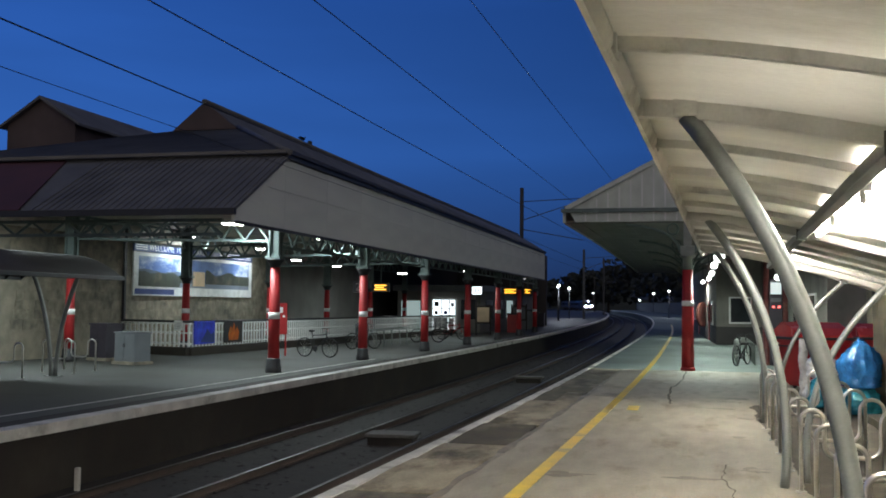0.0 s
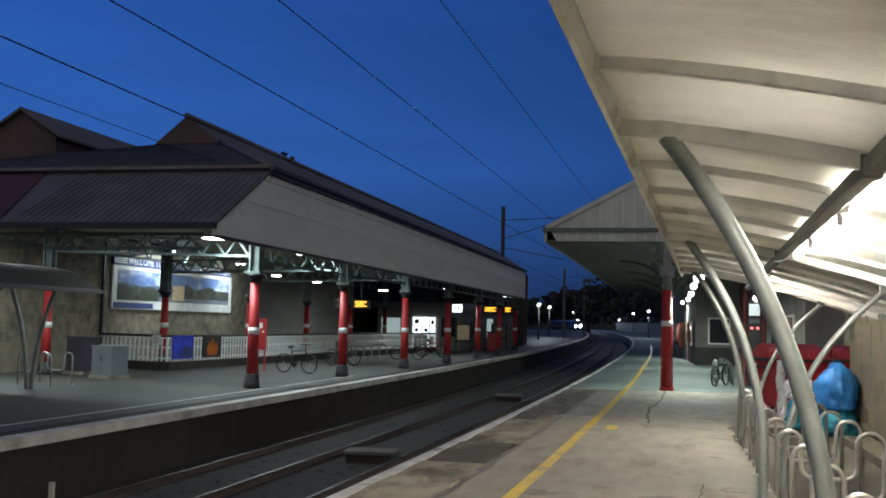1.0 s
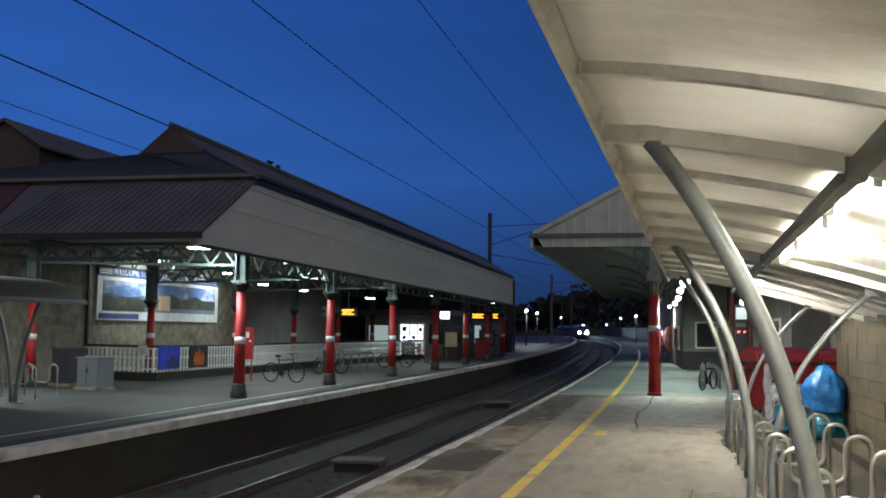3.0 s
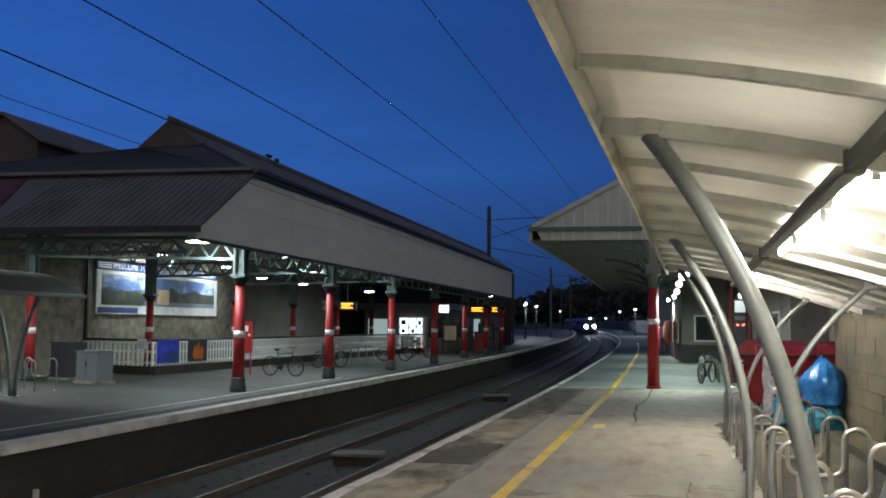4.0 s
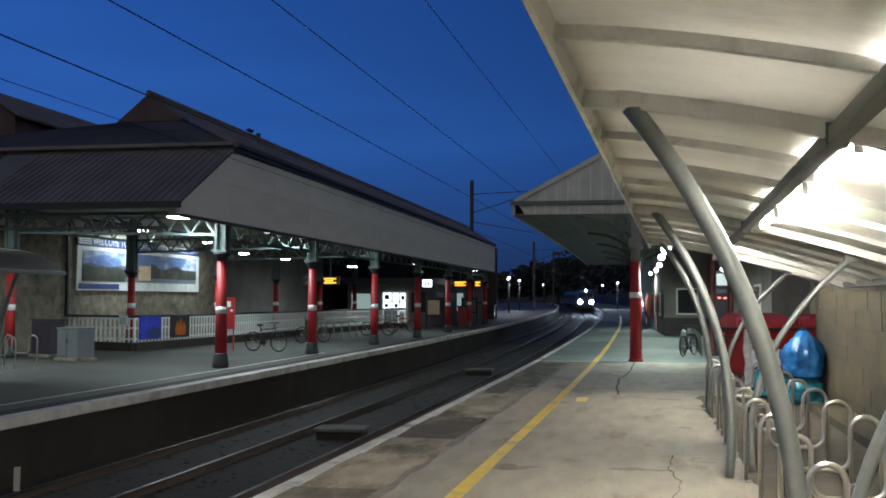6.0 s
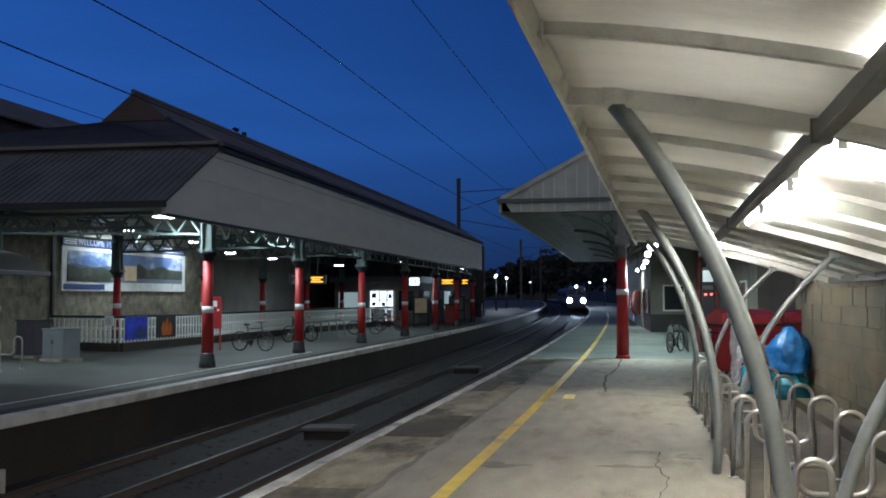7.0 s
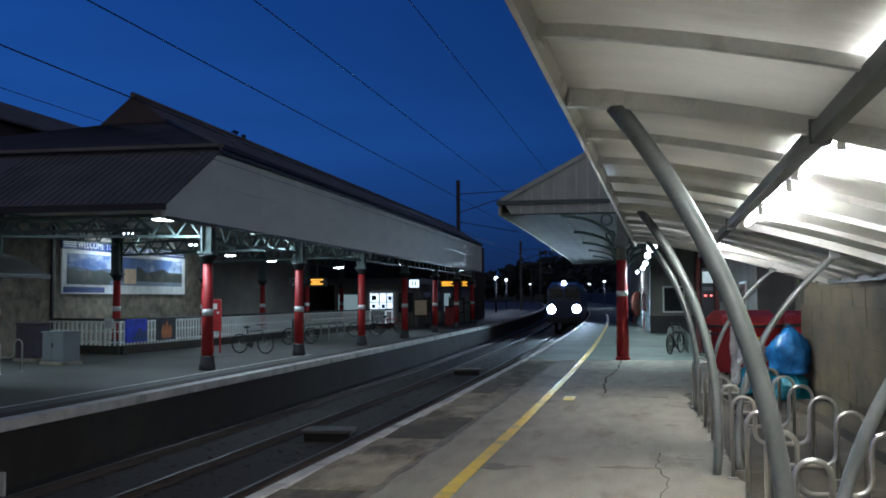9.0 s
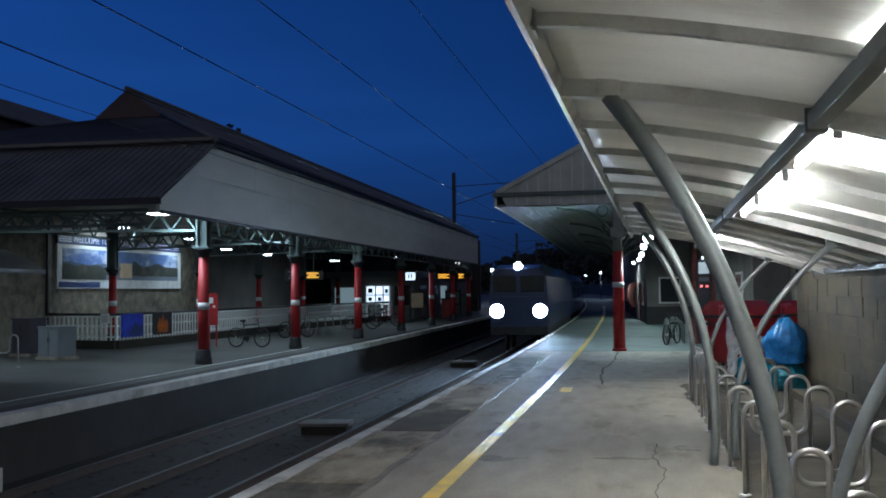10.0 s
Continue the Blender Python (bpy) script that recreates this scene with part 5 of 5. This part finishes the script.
            part("wheel", bm, BLACK, pale)
    bm = nb()
    box(bm, -0.75, 0.75, -0.02, 0, 1.2, 1.9)
    part("rear_window", bm, GLASS, pale)


def street_lamp(x, y, z, watts=0):
    f = thing("platform_lamp", "slim platform lamp post with a bright white head", "lamp post", "distant platform lamps", m=pose(x, y, rise(y)))
    bm = nb()
    tube(bm, [(0, 0, -2.2 if y > 280 else 0), (0, 0, z - 0.1)], [0.08, 0.05], 8)
    part("post", bm, DARKIRON, f)
    bm = nb()
    bmesh.ops.create_icosphere(bm, subdivisions=2, radius=0.08 + y * 0.0008)
    for v in bm.verts:
        v.co.z = v.co.z * 0.75 + z
    part("head", bm, FARLAMP, f, "bright lamp head")
    if watts:
        d = bpy.data.lights.new("lamp_light", "POINT")
        d.energy, d.shadow_soft_size, d.color = watts, 0.25, (0.85, 0.93, 1.0)
        o = new("lamp_light", d)
        o.parent = f
        o.matrix_basis = pose(0, -0.9, z - 0.2)


def mast(x, y, top, arm):
    m_ = thing("catenary_mast", "dark steel catenary mast with cantilever arms", "mast", "catenary masts", m=pose(x, y, -1.0))
    bm = nb()
    box(bm, -0.14, 0.14, -0.1, 0.1, 0, top + 1)
    part("mast", bm, DARKIRON, m_)
    for z0, z1, l in ((top - 0.1, top + 0.1, arm), (top - 1.6, top - 0.2, arm * 0.9), (top - 2.3, top - 3.2, arm)):
        bm = nb()
        bar(bm, (0, 0, z0), (l, 0, z1), 0.06)
        part("arm", bm, DARKIRON, m_)
    bm = nb()
    tube(bm, [(arm * 0.9, 0, top - 0.2), (arm * 0.9, 0, top - 0.6)], 0.09, 8)
    part("insulator", bm, DARKIRON, m_)


def overhead():
    for k, (x, s, z, r) in enumerate(((-4.65, 0.0, 3.8, 0.0095), (-4.95, 0.018, 4.6, 0.0105), (-4.6, 0.018, 5.5, 0.0105), (-4.1, 0.0215, 7.2, 0.012), (-7.9, 0.0, 4.6, 0.008))):
        w = thing("overhead_wire", ("thin dark contact wire over the track", "thin dark messenger wire over the track", "thin dark feeder wire high above the line", "thin dark return wire high above the line", "thin dark wire over the further track")[k], "wire", "overhead wires")
        bm = nb()
        pts = []
        for i in range(60):
            y = -12 + 4 * i
            pts.append((x + s * min(y, 45) + (bend(y) if y > 45 else 0.0), y, z + rise(y)))
        tube(bm, pts, r * 0.72, 5)
        part("wire", bm, WIRE, w)
    mast(-12.95, 78, 11.2, 4.9)
    mast(-13.14, 128, 9.1, 4.0)
    mast(-14.77, 178, 10.4, 4.0)
    mast(-21, 228, 8.5, 4.0)


def tree(x, y, h, r, seed, n):
    t = thing("tree", "bare-looking dark tree against the dusk sky", "tree", "distant trees", m=pose(x, y, -1.0))
    rng = random.Random(seed)
    bm = nb()
    tube(bm, [(0, 0, 0), (0.1, 0, h * 0.3), (0, 0.1, h * 0.75)], [h * 0.03, h * 0.022, h * 0.008], 8)
    for k in range(7):
        a = rng.uniform(0, 6.28)
        z = h * rng.uniform(0.3, 0.6)
        tube(bm, [(0, 0, z), (r * 0.4 * math.cos(a), r * 0.4 * math.sin(a), z + h * 0.12), (r * 0.75 * math.cos(a), r * 0.75 * math.sin(a), z + h * 0.25)], [h * 0.012, h * 0.008, h * 0.003], 6)
    part("trunk", bm, BARK, t)
    bm = nb()
    for k in range(n):
        a, e, q = rng.uniform(0, 6.28), rng.uniform(-1, 1), rng.random() ** 0.4
        s = math.sqrt(1 - e * e)
        lob = 1 + 0.25 * math.sin(3 * a + seed) + 0.2 * math.sin(5 * e + seed)
        p = Vector((q * r * lob * s * math.cos(a), q * r * lob * s * math.sin(a), h * 0.62 + q * e * h * 0.36 * lob))
        d = Vector((rng.uniform(-1, 1), rng.uniform(-1, 1), rng.uniform(-1, 1))).normalized() * r * 0.09
        u = d.cross(Vector((rng.uniform(-1, 1), rng.uniform(-1, 1), 0.4))).normalized() * r * 0.07
        bm.faces.new([bm.verts.new(p + o) for o in (d, u, -d, -u)])
    part("crown", bm, LEAF, t, "uneven dark crown")


def distance():
    rng = random.Random(21)
    for i, (x, y, h, r) in enumerate(((-30.2, 75, 16.6, 3.4), (2, 270, 16, 12), (16, 250, 18, 12), (-2, 330, 20, 14), (-16, 420, 24, 16), (-36, 460, 22, 16), (-60, 470, 15, 18), (-85, 440, 10, 14), (14, 380, 24, 16), (30, 300, 22, 14), (-110, 430, 9, 14), (-46, 500, 20, 18), (-4, 480, 30, 18))):
        tree(x, y, h, r, i + 1, 900)
    hill = nb()
    rows = []
    for i in range(61):
        x = -700 + 1000 * i / 60
        z = 10 + 5 * noise.noise(Vector((x * 0.006, 2, 0))) + 5 * noise.noise(Vector((x * 0.03, 5, 0))) + 2 * noise.noise(Vector((x * 0.15, 5, 0)))
        rows.append([(x, 640, -2), (x, 700, -2), (x, 690, z), (x, 650, z - 3)])
    loft(hill, rows)
    tagged(part("far_hill", hill, LEAF), "dark wooded hill on the horizon", "hill", kind="structure")
    for x, y, z in ((-2.95, 150, 3.9), (-8.1, 235, 4.4), (-15.4, 320, 3.2), (-15.6, 133, 4.0), (-14.3, 112, 4.0), (-14.9, 116, 3.9), (-13.4, 94, 3.95), (-13.0, 90, 3.6), (-27, 290, 5.0)):
        street_lamp(x, y, z, 420 if y in (90, 112, 133, 150) else 0)


# ---- the approaching train ----
def train():
    t = thing("train", "dark locomotive hauling coaches with bright headlights", "train")

    def sec(y, k, top):
        return [(-1.32 * k, y, 0.25), (1.32 * k, y, 0.25), (1.36 * k, y, 1.2), (1.3 * k, y, 2.4), (0.95 * k, y, top), (-0.95 * k, y, top), (-1.3 * k, y, 2.4), (-1.36 * k, y, 1.2)]

    bm = nb()
    loft(bm, [sec(0.0, 0.93, 2.75), sec(0.5, 0.98, 2.9), sec(1.4, 1.0, 2.95), sec(20, 1.0, 2.95)])
    part("body", bm, TRAINBODY, t, "dark blue body")
    # front coloured navy, not yellow, for the blue haze round the headlights
    bm = nb()
    box(bm, -1.15, 1.15, -0.04, 0.0, 0.3, 1.55, 0.02)
    part("front_panel", bm, TRAINBODY, t)
    for x in (-0.6, 0.6):
        bm = nb()
        box(bm, x - 0.5, x + 0.5, -0.03, 0.02, 1.75, 2.45, 0.02)
        part("windscreen", bm, GLASS, t, "dark windscreen")
    for x in (-0.93, 0.93):
        bm = nb()
        ring = [(x + 0.33 * math.cos(2 * math.pi * k / 24), 0.93 + 0.33 * math.sin(2 * math.pi * k / 24)) for k in range(24)]
        inner = [(x + 0.29 * math.cos(2 * math.pi * k / 24), 0.93 + 0.29 * math.sin(2 * math.pi * k / 24)) for k in range(24)]
        rows = [[bm.verts.new((u, yy, z)) for u, z in pts] for pts, yy in ((ring, 0.0), (ring, -0.21), (inner, -0.21), (inner, -0.06))]
        for p, q in zip(rows, rows[1:]):
            for k in range(24):
                bm.faces.new((p[k], p[(k + 1) % 24], q[(k + 1) % 24], q[k]))
        c = part("light_cluster", bm, DARKIRON, t, "round headlight hood")
        # lens drawn oversize; its width stands in for the glare round the lamp
        bm = nb()
        tube(bm, [(x, -0.075, 0.93), (x, -0.05, 0.93)], 0.285, 24)
        part("headlight", bm, HEAD, c, "dazzling white headlight")
        # crossed vanes added only to narrow the beam and spare the fascia
        bm = nb()
        for k in range(-4, 5):
            h = 0.065 * k
            w = math.sqrt(0.285 ** 2 - h * h)
            box(bm, x + h - 0.002, x + h + 0.002, -0.205, -0.085, 0.93 - w, 0.93 + w)
            box(bm, x - w, x + w, -0.204, -0.086, 0.93 + h - 0.002, 0.93 + h + 0.002)
        part("louvre", bm, BLACK, c, "added dark crossed vanes that narrow the headlight beam")
    bm = nb()
    tube(bm, [(0, -0.06, 2.86), (0, 0.3, 2.86)], 0.17, 16)
    part("top_light", bm, MARKER, t, "bright top marker light")
    for x in (-0.86, 0.86):
        bm = nb()
        tube(bm, [(x, -0.55, 0.12), (x, 0.0, 0.12)], 0.07, 10)
        lathe_pts = [(x, -0.6, 0.12), (x, -0.55, 0.12)]
        tube(bm, lathe_pts, 0.2, 16)
        part("buffer", bm, DARKIRON, t)
    bm = nb()
    box(bm, -1.25, 1.25, 0.05, 19.9, -0.1, 0.25, 0.02)
    part("underframe", bm, DARKIRON, t)
    for y in (2.2, 4.8, 14.8, 17.4):
        for x in (-0.75, 0.75):
            bm = nb()
            tube(bm, [(x - 0.06, y, -0.42), (x + 0.06, y, -0.42)], 0.5, 20)
            part("wheel", bm, RAIL, t)
    coaches = []
    for i in range(3):
        c = thing("coach", "dark railway coach behind the locomotive", "coach", "train coaches")
        bm = nb()
        loft(bm, [sec(0, 0.97, 2.85), sec(20, 0.97, 2.85)])
        part("body", bm, TRAINBODY, c)
        for k in range(8):
            for s in (-1, 1):
                bm = nb()
                box(bm, s * 1.30 - 0.02, s * 1.30 + 0.02, 1.4 + 2.2 * k, 2.9 + 2.2 * k, 1.25, 2.0)
                part("window", bm, GLASS, c)
        for y in (2.2, 4.8, 15.2, 17.8):
            bm = nb()
            tube(bm, [(-0.8, y, -0.45), (0.8, y, -0.45)], 0.46, 16)
            part("wheelset", bm, RAIL, c)
        coaches.append(c)
    return t, coaches


SPEED, END_Y = 32.0, 43.0


def on_track(y):
    """The pose of a vehicle whose front stands at y on the near track."""
    a, b = NEAR_TRACK + bend(y), NEAR_TRACK + bend(y + 20)
    return pose(a, y, rise(y), 0, 0, math.degrees(math.atan2(-(b - a), 20)))


def motions():
    times = [0.5 * i for i in range(21)]
    for k, v in enumerate([LOCO] + COACHES):
        walk(v, [(t, on_track(END_Y + SPEED * (10.0 - t) + 20.6 * k)) for t in times])


# ---- put it together ----
ground()
tracks()
platforms()
station_building()
side_block()
for i, (x, y) in enumerate(COLS):
    column(pose(x, y, 0), "front canopy columns")
for x, y in BACK:
    column(pose(x, y, 0), "rear canopy columns", tall=2.75, top=4.66)
for (xa, ya), (xb, yb) in zip(COLS, COLS[1:]):
    truss("lattice_girder", (xa, ya + 0.2), (xb, yb - 0.2), 3.35, 3.92, "sage green lattice girder between the canopy columns", 7)
for (xa, ya), (xb, yb) in zip(BACK, BACK[1:]):
    truss("lattice_girder", (xa, ya + 0.2), (xb, yb - 0.2), 3.9, 4.5, "sage green lattice girder along the rear columns", 6)
for i in (0, 1, 2):
    truss("cross_girder", (COLS[i][0] - 0.2, COLS[i][1]), (BACK[i][0] + 0.2, BACK[i][1]), 3.5, 3.95, "sage green lattice girder across the platform", 9, 0.27 if i == 0 else 0.0)
truss("end_girder", (-24.5, 20.4), (-10.2, 20.4), 3.38, 3.7, "sage green lattice girder under the near eave", 16)
welcome_board()
ramp_area()
canopy_lamps()
MAIN = pose(0.0, 4.9, 0, 0, 0, -2.0)
# tubes besides 4.9 and 10.7 are added to brighten roof and floor
shelter(MAIN, [-6.0, 0.0, 6.0, 12.0], -8.0, 14.3, (-4.3, -1.8, 0.9, 2.9, 4.9, 10.7, 13.4), "curved cycle shelter with pale roof and grey tubular legs")
for i in range(10):
    y = 5.3 + 1.345 * i
    stand(pose(1.07 + 0.008 * (y - 10), y, 0, 0, 0, 2))
far_shelter()
stand(pose(-16.45, 20.75, 0, 0, 0, -6))
stand(pose(-18.3, 20.6, 0, 0, 0, -6))
stand(pose(-16.3, 22.6, 0, 0, 0, -6))
stand(pose(-16.35, 23.6, 0, 0, 0, -6))
yard_wall()
closing_walls()
wheelie(pose(2.56, 22.9, 0, 0, 0, 26))
wheelie(pose(2.75, 24.9, 0, 0, 0, 8))
wheelie(pose(4.15, 23.9, 0, 0, 0, 10))
plastic_strip((2.28, 21.9, 0.0), 0.19, 1.22, 2.0, 20)
plastic_strip((1.82, 22.8, 0.0), 0.15, 1.12, 5.0, 40)
bag((2.86, 18.6, 0.0), 0.34, 0.56, CYANBAG, "knotted teal rubbish bag on the ground", 1)
bag((2.42, 19.6, 0.0), 0.32, 0.62, CYANBAG, "slumped teal rubbish bag on the ground", 4)
bag((2.88, 18.6, 0.44), 0.33, 0.86, BLUEBAG, "shiny blue rubbish bag on top of another", 2)
bag((2.45, 20.4, 0.5), 0.26, 0.5, PALEBAG, "pale grey rubbish bag among the others", 3)
bag((2.45, 20.4, 0.0), 0.30, 0.58, PALEBAG, "pale grey rubbish bag on the ground", 5)
near_canopy()
small_lamps()
near_clutter()
bicycle(pose(-12.95, 32.35, 0, 0, 0, -14), DARKIRON, "dark bicycle standing before the picket fence")
bicycle(pose(-13.3, 38.4, 0, 0, 0, 50), GALV, "grey bicycle parked at a hoop stand")
bicycle(pose(-12.9, 46.8, 0, 0, 0, 20), DARKIRON, "dark bicycle parked further along the fence")
bicycle(pose(-12.7, 51.2, 0, 0, 0, 15), RED, "red bicycle parked further along the fence")
for i in range(4):
    hoop_stand(pose(-13.2, 41.2 + 1.2 * i, 0, 0, 0, 10), "stands along the ramp fence")
far_signs()
overhead()
distance()
stone_facing()
LOCO, COACHES = train()
motions()
